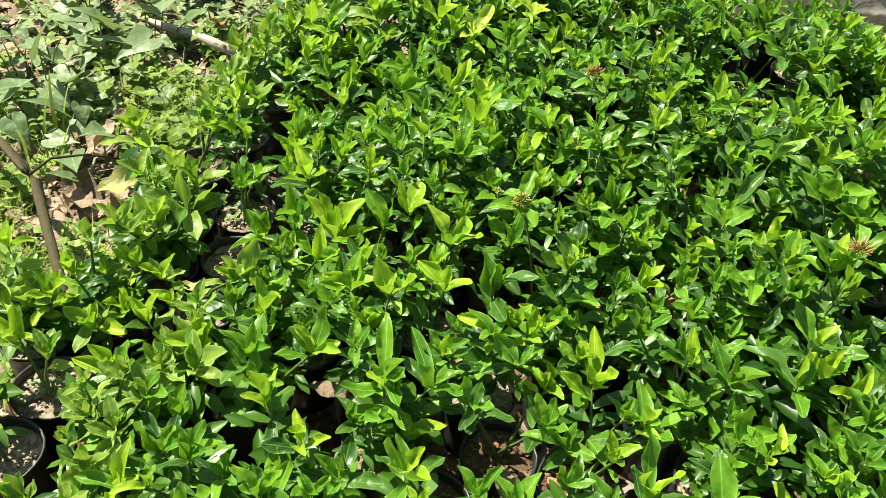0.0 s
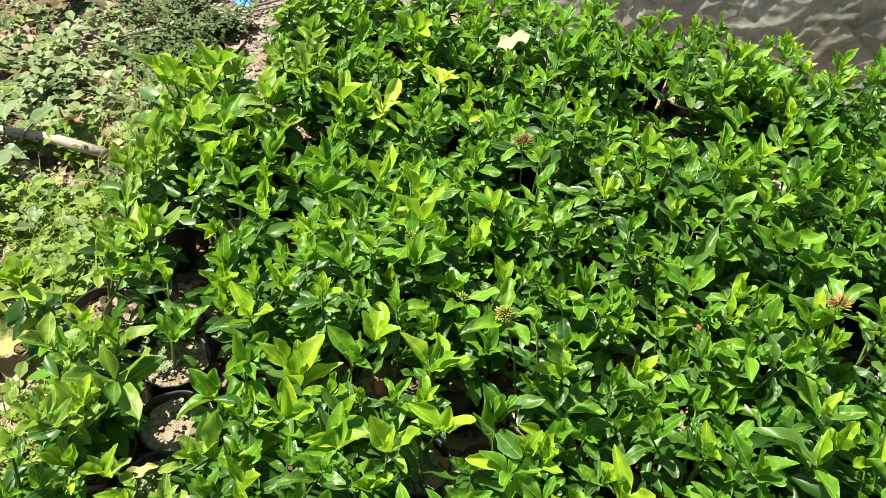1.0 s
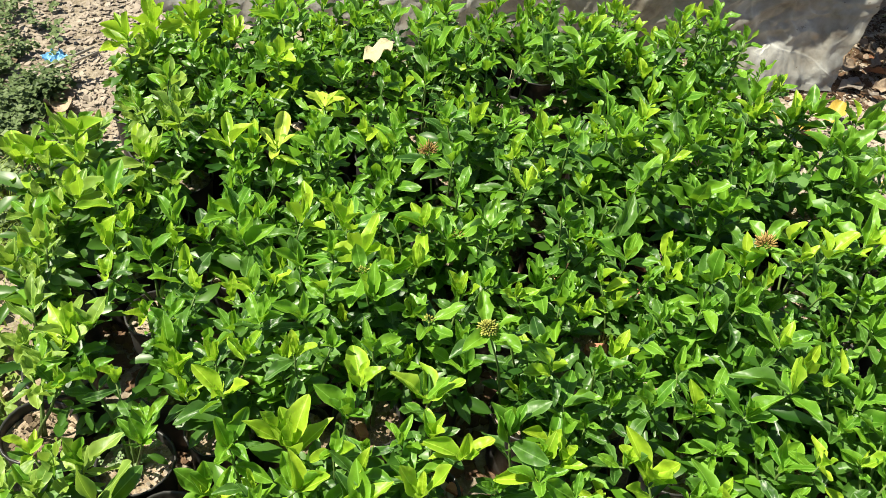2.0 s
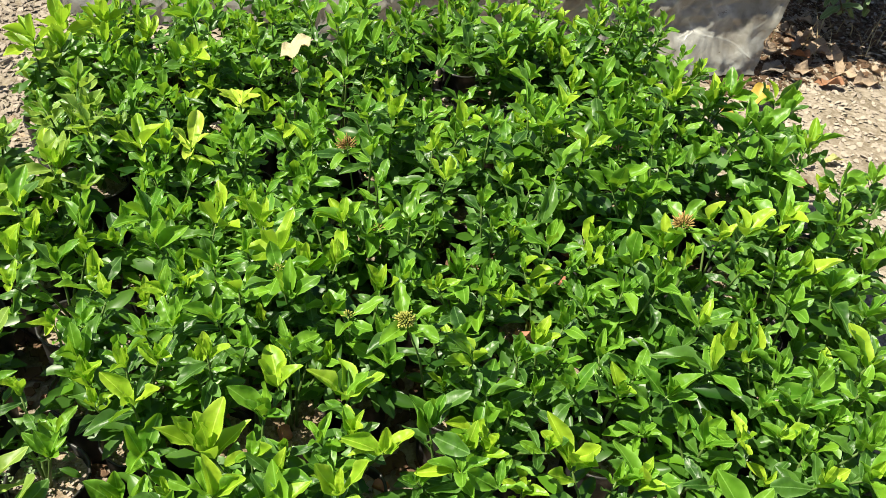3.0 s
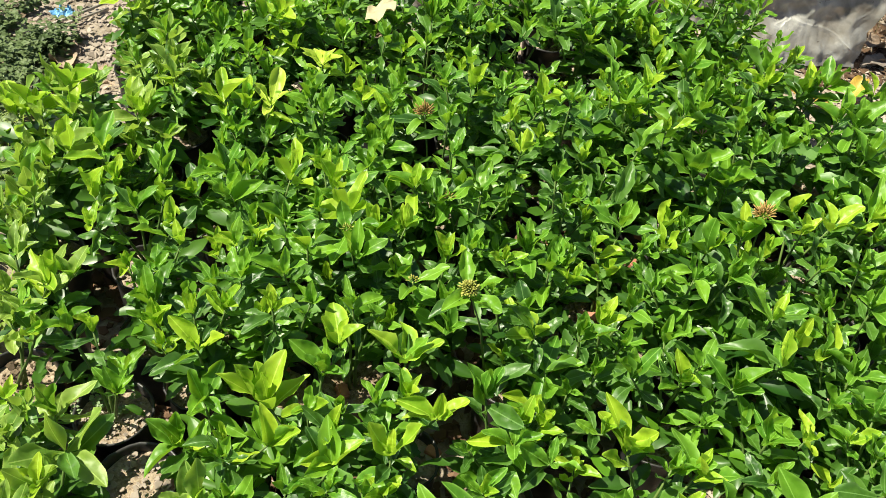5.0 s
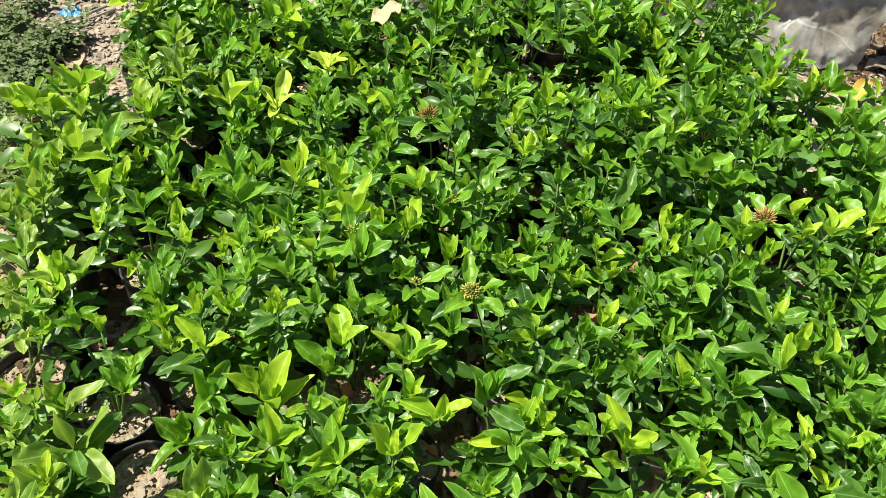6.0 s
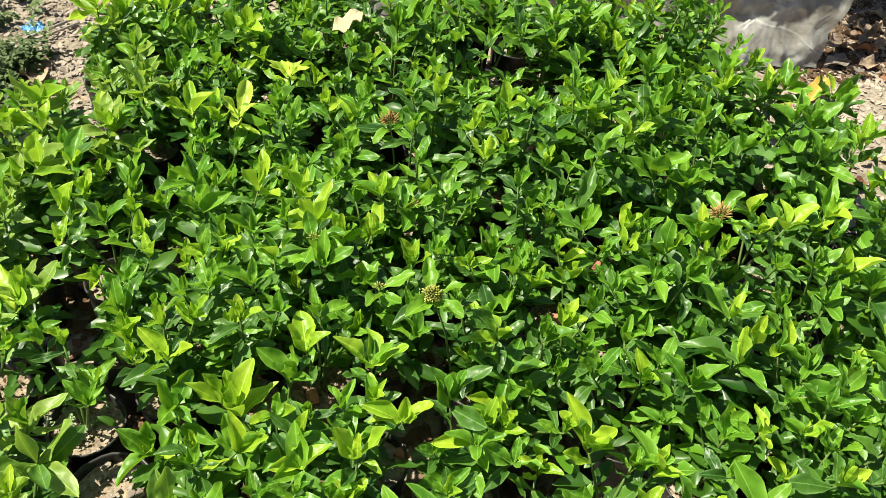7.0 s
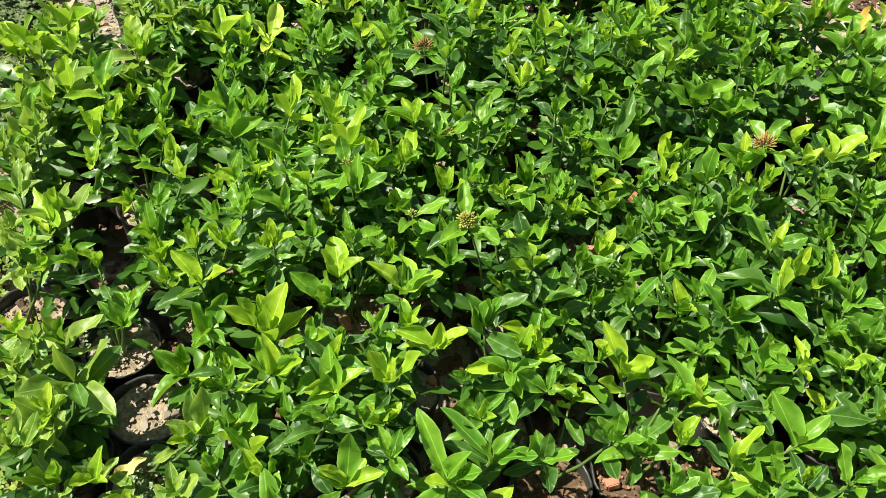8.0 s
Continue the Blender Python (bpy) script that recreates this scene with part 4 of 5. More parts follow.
def build_plant(i, px, py, shoots, bag=True):
    plant = new("potted_shrub")
    plant.location = (px, py, ground_height(px, py))
    z0 = plant.location.z
    spin = pose(0, 0, 0, 0, 0, rng.uniform(0, 360))
    red = i in (5, 6, 9, 10) or (rng.random() < 0.15 and i > 10)
    bleached = -0.47 if py < 1.45 else (-0.66 if py < 2.1 else -0.35)
    if bag:
        part("pot", rng.choice(POTS), plant, spin)
        soil = part("soil", rng.choice(SOILS[4:] if red else SOILS[:4]), plant, spin, "reddish crumbly soil" if red else "")
        tagged(part("gravel", rng.choice(CHIP_SETS[4:] if red else CHIP_SETS[:4]), soil), kind="stuff")
    verts, faces = [], []
    for x, y, z, size, young in shoots:
        root = Vector((rng.uniform(-0.012, 0.012), rng.uniform(-0.012, 0.012), SOIL_Z - 0.004))
        tip = Vector((x - px, y - py, z - z0))
        mid = root.lerp(tip, 0.5) + Vector((rng.uniform(-0.008, 0.008), rng.uniform(-0.008, 0.008), 0.012))
        points = [root, root.lerp(mid, 0.55) + Vector((0, 0, 0.004)), mid, mid.lerp(tip, 0.55), tip]
        tube(verts, faces, points, (0.0034, 0.003, 0.0026, 0.0022, 0.0014), 5)
        down = (mid - tip).normalized()
        large = leaves_of.get((x, y), ())
        turn = large[0][0] + 90 if large else rng.uniform(0, 360)
        for direction, lean, length in large:
            kit = STAR if young > 1.5 else (YOUNG if young > 0.65 else (DULL if px < bleached else (FRESH if rng.random() < 0.35 + young else MATURE)))
            part("leaf", rng.choice(kit), plant, leaf_pose(tip - Vector((0, 0, 0.004)), direction, lean, min(length, 0.098), rng.gauss(0, 12), rng.uniform(0.86, 1.02) * (0.72 if length > 0.084 else 1.0)))
        flush = rng.random() < 0.03 + 0.85 * young
        pairs = 6 if z > 0.39 else (5 if z > 0.30 else 4)
        back = 0.0
        for k in range(len(large) // 2, pairs):
            node = tip + down * back
            if node.z < SOIL_Z + 0.02:
                break
            for side in (0, 180):
                if k > 1 and rng.random() < 0.10:
                    continue
                lean = (17, 34, 49, 63, 76, 90)[k] + rng.gauss(0, 16)
                grow = (0.62 + 0.4 * min(max(young, 0.0), 1.0), 0.95, 1.0, 1.0, 0.92, 0.85)[k] * rng.uniform(0.72, 1.12)
                tone = rng.random()
                if k <= 1:
                    kit = YOUNG if flush and tone < 0.85 else (MATURE if young < 0 and tone > 0.6 else FRESH)
                elif k == 2:
                    kit = YOUNG if flush and tone < 1.6 * young - 0.5 else (FRESH if tone < 0.56 + 3 * min(young, 0.0) else MATURE)
                else:
                    kit = YOUNG if young > 0.85 and tone < 0.6 else (FRESH if tone < 0.22 else MATURE)
                if young > 1.5 and k <= 2:
                    kit = STAR
                elif px < bleached and kit is not YOUNG and rng.random() < 0.75:
                    kit = DULL
                m = leaf_pose(node, turn + side + rng.gauss(0, 14), lean, size * grow, rng.gauss(0, 15), rng.uniform(0.80, 1.02))
                part("leaf", rng.choice(kit), plant, m)
            turn += 90 + rng.uniform(-15, 15)
            back += (0.005, 0.011, 0.016, 0.021, 0.025, 0.03)[k] * rng.uniform(0.8, 1.2)
    if verts:
        part("stem", mesh_of("stem", verts, faces, STEM), plant)
    leaves = low_leaves(shoots, px, py, z0, i < 11 and i != 4)
    if leaves:
        tagged(part("foliage", leaves, plant), kind="stuff")
    look_of = "young glossy green shrub with pointed leaves in a black grow bag"
    if any(s[4] > 1.5 for s in shoots):
        look_of = "green shrub with pale yellow young leaves in a black bag"
    elif i < 11 and i != 4:
        look_of = "sparse green shrub in an open black grow bag of pale soil"
    elif sum(s[4] for s in shoots) > 0.5 * max(1, len(shoots)):
        look_of = "shrub with many light green young leaves in a black bag"
    tagged(plant, look_of, "potted plant", "potted shrubs of the nursery bed")
    return plant


plants = [build_plant(i, p[0], p[1], s) for i, (p, s) in enumerate(zip(pots, shoots_of))]

# a seedling rooted in the ground beside the bags
SOIL_Z = 0.0
seedling = build_plant(0, -0.852, 1.677, [(-0.875, 1.718, 0.20, 0.072, 0.8), (-0.845, 1.70, 0.15, 0.055, 0.6)], False)
seedling.name = "seedling"
tagged(seedling, "young light green seedling rooted in the weedy ground", "seedling")
SOIL_Z = 0.132


# ---- flower heads: tight bud clusters on some shoots ----
def bud_cluster(material, seed, count, radius, spread, slim=1.0):
    r = random.Random(seed)
    verts, faces = [], []
    for k in range(count):
        q = k * 2.399963
        tilt = math.radians(spread) * math.sqrt((k + 0.5) / count)
        d = Vector((math.cos(q) * math.sin(tilt), math.sin(q) * math.sin(tilt), math.cos(tilt)))
        a = radius * r.uniform(0.78, 1.15) * (1 if slim == 1.0 else r.uniform(0.75, 1.15))
        tube(verts, faces, [d * a * 0.45, d * a * 0.70, d * a * 0.90, d * a * 1.03], (radius * 0.05 * slim, radius * 0.075 * slim, radius * 0.095 * slim, radius * 0.035 * slim), 5)
    return mesh_of("flower_head", verts, faces, material)


HEADS = {"green": bud_cluster(BUD_GREEN, 1, 120, 0.016, 105), "brown": bud_cluster(BUD_BROWN, 2, 60, 0.023, 80, 0.65), "small": bud_cluster(BUD_GREEN, 3, 16, 0.012, 80), "pink": bud_cluster(BUD_PINK, 4, 7, 0.016, 60), "tan": bud_cluster(BUD_BROWN, 5, 14, 0.013, 80)}
FLOWERS = [("green", -0.056, 1.484, 0.395, "green and yellow flower buds"), ("brown", 0.504, 1.526, 0.395, "faded brown flower head"), ("brown", 0.046, 1.995, 0.345, "faded brown flower head"),
           ("small", -0.188, 1.692, 0.380, "small yellow flower buds"), ("small", 0.476, 1.399, 0.312, "small yellow flower buds"), ("pink", 0.197, 1.686, 0.265, "pink flower buds"),
           ("tan", 0.03, 1.79, 0.325, "small faded flower head"), ("small", -0.10, 1.60, 0.33, "small yellow flower buds"), ("pink", 0.60, 1.84, 0.35, "pink flower buds"), ("tan", -0.31, 1.62, 0.27, "small faded flower head")]
for kind, x, y, z, label in FLOWERS:
    z += 0.012 if kind in ("brown", "green") else -0.012
    host = plants[nearest(x, y, pots)[1]]
    at = Vector((x, y, z)) - host.location
    verts, faces = [], []
    tube(verts, faces, [Vector((at.x * 0.4, at.y * 0.4, SOIL_Z)), at * 0.7 + Vector((0, 0, 0.02)), at], (0.0024, 0.002, 0.0014), 5)
    stalk = part("flower_stalk", mesh_of("flower_stalk", verts, faces, STEM), host)
    part("flower_head", HEADS[kind], stalk, Matrix.Translation(at) @ pose(0, 0, 0, -14, 8, 40), label)
    tagged(host, "green shrub with " + label + " in a black bag", "potted plant", "potted shrubs of the nursery bed")
    for k in range(6):
        part("leaf", rng.choice(FRESH if k < 4 else MATURE), host, leaf_pose(at - Vector((0, 0, 0.006 + 0.008 * (k // 2))), 90 * k + 40 * (k // 2) + rng.uniform(-20, 20), 62 + rng.uniform(-14, 18) + 6 * (k // 2), rng.uniform(0.05, 0.07), rng.uniform(-20, 20)))


# ---- fallen leaves ----
def fallen_leaf(x, y, z, length, width, turn, tilt, curl, material, label, roll=0.0, seed=0, fold=0.6):
    v, f = leaf_verts(width, fold, 1.6 * curl, 0.09, 0.85, seed=seed, bitten=0.3)
    top = len(v)
    v = v + [(a, b, c - 0.006) for a, b, c in v]
    f = f + [tuple(top + q for q in reversed(g)) for g in f]
    ob = new("fallen_leaf", mesh_of("fallen_leaf", v, f, material))
    ob.matrix_basis = pose(x, y, z, tilt, roll, turn) @ Matrix.Diagonal((length, length, length, 1))
    return tagged(ob, label, "leaf", "fallen leaves")


fallen_leaf(0.035, 2.395, 0.345, 0.085, 0.32, -75, 8, -0.12, PALE_LEAF, "broad cream-coloured fallen leaf caught on the shrubs", seed=1, fold=0.2)
fallen_leaf(-0.618, 1.333, 0.178, 0.054, 0.18, 294, 14, 0.12, PALE_YELLOW, "small yellow leaf leaning over the soil of a bag", seed=5)
fallen_leaf(-0.68, 1.30, 0.155, 0.06, 0.20, 215, 10, 0.12, LEAF_YELLOW, "small yellow fallen leaf among the bags", seed=6)
DRY_ON_WEEDS = [
    (-1.082, 1.955, 0.010, 0.066, 0.3, 314, 10, TAN_LEAF, "dry tan leaf lying on the weeds"),
    (-1.084, 1.815, 0.000, 0.107, 0.3, 316, 22, TAN_LEAF, "large dry tan leaf lying on the weeds"),
    (-1.059, 1.773, 0.004, 0.134, 0.17, 217, -13, DRY_LEAF, "dry brown leaf rolled lengthwise"),
    (-1.06, 1.690, -0.010, 0.093, 0.3, 242, 0, TAN_LEAF, "dry tan leaf lying on the weeds"),
    (-0.975, 1.680, 0.030, 0.104, 0.32, 306, 11, DYING_LEAF, "broad pale yellow-green dying leaf lying on the weeds"),
    (-0.985, 1.695, -0.016, 0.08, 0.28, 260, -7, DRY_LEAF, "large dry brown leaf lying on the weeds"),
    (-1.060, 1.59, -0.015, 0.089, 0.34, 245, 0, GREY_LEAF, "large withered grey-brown leaf lying on the weeds"),
    (-1.109, 1.599, -0.026, 0.067, 0.3, 245, 0, TAN_LEAF, "dry tan leaf lying on the weeds"),
    (-1.025, 1.434, -0.026, 0.077, 0.26, 337, 7, DRY_LEAF, "dry brown leaf lying on the weeds"),
]
DRY_ON_SOIL = [
    (-1.00, 2.47, 0.012, 0.11, 0.24, 180, 24, RUST_LEAF, "dry red-brown leaf standing on edge"),
    (-1.003, 2.423, 0.004, 0.075, 0.26, 251, 0, TAN_LEAF, "dry tan leaf beside the bags"),
    (-0.687, 2.92, 0.004, 0.102, 0.36, 203, 0, TAN_LEAF, "broad dry tan leaf on the bare soil"),
    (-0.578, 2.733, 0.064, 0.046, 0.3, 249, 26, TAN_LEAF, "small orange-brown curled leaf"),
    (-0.572, 2.689, 0.064, 0.045, 0.26, 237, -13, TAN_LEAF, "small dry leaf among the bags"),
    (-0.654, 2.983, 0.004, 0.078, 0.28, 208, 7, DRY_LEAF, "dry brown leaf on the bare soil"),
]
DRY_ON_PATH = [
    (1.514, 2.285, 0.014, 0.097, 0.3, 294, 18, LEAF_YELLOW, "yellow fallen leaf tilted up from the soil"),
    (1.379, 2.32, 0.034, 0.088, 0.2, 212, -7, LEAF_YELLOW, "yellow fallen leaf lying on the soil"),
    (1.318, 2.365, 0.034, 0.06, 0.24, 209, 0, LEAF_YELLOW, "yellow-brown fallen leaf on the soil"),
    (1.907, 2.573, 0.024, 0.069, 0.3, 231, 26, RUST_LEAF, "curled red-brown dead leaf at the edge of the shade"),
    (1.885, 2.539, 0.024, 0.094, 0.3, 200, 0, RUST_LEAF, "large red-brown dead leaf at the edge of the shade"),
    (1.838, 2.433, 0.014, 0.108, 0.24, 270, 0, TAN_LEAF, "dry tan leaf on the bare soil"),
    (1.782, 2.43, 0.014, 0.061, 0.3, 195, 0, GREY_LEAF, "withered grey leaf on the bare soil"),
    (1.713, 2.458, 0.014, 0.125, 0.24, 278, 9, GREY_LEAF, "withered grey-brown leaf beside the plastic sheet"),
    (1.996, 2.676, 0.024, 0.064, 0.3, 222, 0, GREY_LEAF, "withered grey leaf in the shade"),
    (1.991, 2.305, 0.014, 0.114, 0.28, 268, 5, TAN_LEAF, "yellow-tan dry leaf on the bare soil"),
    (1.852, 2.351, 0.014, 0.093, 0.26, 226, 0, RUST_LEAF, "dry reddish leaf on the bare soil"),
    (1.44, 1.983, 0.024, 0.046, 0.22, 278, 12, LEAF_YELLOW, "small yellow leaf beside the shrubs"),
    (1.522, 1.992, 0.014, 0.065, 0.2, 236, 0, DYING_LEAF, "pale yellow-green fallen leaf on the soil"),
    (1.339, 1.896, 0.024, 0.052, 0.3, 267, 11, RUST_LEAF, "small brown leaf beside the shrubs"),
]
for k, (x, y, z, length, width, turn, tilt, dry, label) in enumerate(DRY_ON_WEEDS + DRY_ON_SOIL + DRY_ON_PATH):
    fallen_leaf(x, y, z, length, width, turn, tilt, 0.14 * (-1) ** k, dry, label, 9 * (-1) ** k, seed=20 + k)
for x, y, z, turn, tilt, roll in ((0.02, 1.055, 0.165, 30, 48, 20), (0.065, 1.03, 0.165, 110, 55, -25), (0.10, 1.075, 0.15, 200, 30, 15), (-0.02, 1.03, 0.15, 300, 40, 30), (-0.27, 1.20, 0.15, 75, 25, 10), (0.17, 1.09, 0.15, 160, 20, -20)):
    fallen_leaf(x, y, z, 0.075, 0.30, turn, tilt, 0.35, DRY_LEAF, "curled red-brown dead leaf between the grow bags", roll, seed=int(turn))
dry_edge = [(1.91, 2.52, 0.08, 20, 12, 20, DRY_LEAF), (1.95, 2.55, 0.09, 120, 16, -25, DRY_LEAF), (1.99, 2.51, 0.08, 200, 10, 15, DRY_LEAF), (1.93, 2.47, 0.08, 300, 14, 20, TAN_LEAF), (2.03, 2.55, 0.08, 75, 10, 10, TAN_LEAF),
            (1.97, 2.58, 0.08, 250, 20, -20, DRY_LEAF), (1.87, 2.32, 0.09, 330, 6, 8, DRY_LEAF), (2.03, 2.31, 0.08, 20, 8, -10, TAN_LEAF), (2.06, 2.44, 0.08, 140, 6, 12, TAN_LEAF), (1.82, 2.46, 0.07, 60, 8, 10, DRY_LEAF), (2.14, 2.38, 0.07, 190, 6, -10, TAN_LEAF)]
for x, y, size, turn, tilt, roll, dry in dry_edge:
    fallen_leaf(x, y, ground_height(x, y) + 0.010 + 0.0016 * abs(roll) * (tilt > 9), size, 0.26, turn, tilt, 0.15, dry, "curled brown dead leaf at the edge of the shade", roll, seed=int(turn) + 3)
lr = random.Random(5)
for k in range(100):
    if k < 36:
        x, y = lr.uniform(1.70, 2.6), lr.uniform(2.42, 3.1)
        if (Vector((x, y, 0)) - SHEET_A).dot(Vector((0.43, 0.90, 0))) > -0.03 and x < 1.75:
            continue
    else:
        x, y = lr.uniform(-1.5, -0.75), lr.uniform(1.5, 3.2)
    fallen_leaf(x, y, ground_height(x, y) + 0.012, lr.uniform(0.05, 0.11), lr.uniform(0.2, 0.32), lr.uniform(0, 360), lr.uniform(-12, 16), lr.uniform(-0.25, 0.25), lr.choice((DRY_LEAF, TAN_LEAF)), "small dry brown fallen leaf on the ground", lr.uniform(-20, 20), seed=80 + k)


# ---- bits of broken brick in the bags ----
def brick_piece(x, y, z, size, seed):
    r = random.Random(seed)
    bm = bmesh.new()
    bmesh.ops.create_cube(bm, size=1.0)
    bmesh.ops.bevel(bm, geom=bm.edges[:], offset=0.12, segments=2, affect="EDGES")
    for v in bm.verts:
        v.co = Vector((v.co.x * 1.35, v.co.y * 0.9, v.co.z * 0.7)) * size * (1 + 0.22 * noise.noise(v.co * 2.1 + Vector((seed * 3.0, 0, 0))))
    me = bpy.data.meshes.new("brick_piece")
    bm.to_mesh(me)
    bm.free()
    me.materials.append(BRICK)
    ob = new("brick_piece", me)
    ob.matrix_basis = pose(x, y, z + size * 0.25, r.uniform(-15, 15), r.uniform(-15, 15), r.uniform(0, 360))
    tagged(ob, "broken piece of red brick on the soil of a bag", "brick", "pieces of broken brick")


for k, (x, y, size) in enumerate(((0.254, 1.582, 0.030), (-0.23, 1.539, 0.020), (-0.317, 1.612, 0.018), (-0.119, 1.389, 0.018), (0.475, 1.77, 0.022), (0.41, 1.698, 0.024), (0.083, 1.14, 0.016), (-0.355, 1.309, 0.018))):
    brick_piece(x, y, 0.137 + ground_height(x, y), size, k)


# ---- loose crumbs of earth and leaf litter ----
def crumbs(name, seed, count, box, size, material, label, keep=None, lift=0.003, thick=0.16, ragged=False):
    r = random.Random(seed)
    verts, faces, spots = [], [], []
    while len(spots) < count:
        x, y = r.uniform(box[0], box[2]), r.uniform(box[1], box[3])
        edge = min(x - box[0], box[2] - x, y - box[1], box[3] - y)
        if ragged and edge < 0.30 * (0.5 + noise.noise((x * 3, y * 3, 6.0))) + 0.25 * r.random():
            continue
        if keep is None or keep(x, y):
            spots.append((x, y, ground_height(x, y) + lift * r.uniform(0.4, 1.6)))
    flakes(verts, faces, r, spots, size, thick)
    tagged(new(name, mesh_of(name, verts, faces, material, False)), label, "soil", kind="stuff")


def open_ground(x, y):
    return not in_bed(x, y)


# Area beside the sheet and bush where shade is put into the litter colour.
def in_bush_shade(x, y):
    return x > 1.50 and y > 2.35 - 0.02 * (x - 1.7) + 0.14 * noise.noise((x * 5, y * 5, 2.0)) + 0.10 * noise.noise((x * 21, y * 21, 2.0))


crumbs("soil_crumbs", 1, 14000, (0.85, 1.2, 2.7, 3.0), (0.002, 0.017), CHIPS, "pale flat crumbs of dry earth on the path", open_ground, 0.003, 0.10)
crumbs("soil_clods", 2, 4600, (-0.85, 2.3, -0.1, 3.6), (0.003, 0.019), CHIPS, "pale crumbled clods of dry earth beside the bed", open_ground)
crumbs("leaf_litter", 3, 15000, (-2.4, 0.6, -0.70, 3.9), (0.008, 0.034), LITTER, "brown broken leaf litter among the weeds", open_ground, 0.004, 0.05, True)
crumbs("dry_leaf_bits", 14, 1500, (-1.7, 1.3, -0.80, 3.0), (0.008, 0.028), TAN_LEAF, "tan bits of dry leaves lying among the weeds", open_ground, 0.02, 0.03)
# Litter between the bags, its dark colour adding to the shade of the gaps.
crumbs("dark_litter", 6, 7000, (-0.9, 0.8, 1.15, 2.95), (0.010, 0.026), SHADED_HUMUS, "leaf litter between the bags, coloured dark as if in shade", in_bed)
crumbs("leaf_mould", 9, 9000, (1.40, 2.18, 3.2, 3.5), (0.008, 0.024), SHADED_HUMUS, "leaf mould near the bush, its brown deepened for shade", in_bush_shade, 0.004, 0.06)
crumbs("bark_litter", 4, 3500, (1.40, 2.16, 3.2, 3.5), (0.003, 0.016), LITTER, "brown broken leaf litter in the shade", in_bush_shade, 0.005, 0.05)


# ---- weeds beside the bed ----
def sprigs(name, seed, spots, label, leaflets=9, size=(0.006, 0.012), tall=(0.03, 0.08), material=GRASS, base_z=0.0):
    """Many low sprigs with small paired leaflets."""
    r = random.Random(seed)
    verts, faces = [], []
    for x, y in spots:
        h, q = r.uniform(*tall), r.uniform(0, 6.28)
        lean = r.uniform(0.2, 0.9)
        z = ground_height(x, y) + base_z
        for k in range(leaflets):
            t = (k + 1) / leaflets
            c = Vector((x + math.cos(q) * lean * h * t * t, y + math.sin(q) * lean * h * t * t, z + h * t * (1 - 0.3 * t * lean)))
            for side in (-1, 1):
                a = q + side * r.uniform(0.9, 1.7)
                s = r.uniform(*size) * (1.15 - 0.5 * t)
                d = Vector((math.cos(a), math.sin(a), r.uniform(-0.1, 0.5))) * s
                w = Vector((-math.sin(a), math.cos(a), r.uniform(-0.3, 0.3))) * s * 0.36
                base = len(verts)
                up = Vector((0, 0, s * 0.10))
                verts += [c, c + d * 0.35 + w + up, c + d * 0.7 + w * 0.8 + up, c + d * 0.97 - up, c + d * 0.7 - w * 0.8 + up, c + d * 0.35 - w + up, c + d * 0.5]
                faces += [(base, base + 1, base + 2, base + 6), (base + 6, base + 2, base + 3, base + 4), (base, base + 6, base + 4, base + 5)]
    tagged(new(name, mesh_of(name, verts, faces, material, False)), label, "weeds", kind="stuff")


# where dry leaves and the branch lie open
CLEAR = [(-0.95, 1.70), (-1.00, 1.72), (-1.05, 1.80), (-1.07, 1.70), (-0.93, 1.66), (-1.03, 1.66), (-0.93, 1.72), (-1.06, 1.97), (-1.05, 1.57), (-1.07, 1.87), (-0.93, 2.26), (-1.00, 2.28), (-1.08, 2.30), (-1.15, 2.33)]


def scatter(seed, count, clumps):
    r = random.Random(seed)
    out = []
    while len(out) < count:
        cx, cy, sx, sy = r.choice(clumps)
        x, y = r.gauss(cx, sx), r.gauss(cy, sy)
        if not in_bed(x, y) and nearest(x, y, CLEAR)[0] > 0.075 ** 2:
            out.append((x, y))
    return out


sprigs("feathery_weeds", 1, scatter(1, 300, [(-0.98, 2.12, 0.06, 0.11), (-0.96, 2.10, 0.07, 0.09), (-0.92, 1.95, 0.06, 0.10), (-1.12, 1.60, 0.10, 0.10), (-1.05, 1.45, 0.10, 0.08), (-0.84, 1.45, 0.05, 0.12)]), "low feathery light green weeds beside the bed", 10, (0.007, 0.021), (0.03, 0.10))
sprigs("leafy_weeds", 11, scatter(11, 190, [(-0.98, 2.10, 0.09, 0.13), (-0.90, 1.92, 0.06, 0.10), (-0.87, 1.80, 0.04, 0.08), (-1.08, 1.62, 0.10, 0.12), (-1.02, 1.42, 0.10, 0.08), (-0.95, 2.32, 0.08, 0.08), (-0.86, 1.25, 0.05, 0.10), (-1.15, 1.95, 0.14, 0.16)]),
       "low weeds with bright yellow-green pointed leaves", 4, (0.024, 0.056), (0.03, 0.10), WEED)
sprigs("ground_weeds", 2, scatter(2, 150, [(-0.80, 2.62, 0.08, 0.10), (-0.85, 2.35, 0.08, 0.10), (-1.35, 2.75, 0.2, 0.2), (-1.0, 2.95, 0.15, 0.15), (-1.5, 2.2, 0.2, 0.3), (-0.95, 3.3, 0.2, 0.2)]), "low dull green weeds on the litter", 5, (0.016, 0.036), (0.03, 0.10), WEED_DULL)
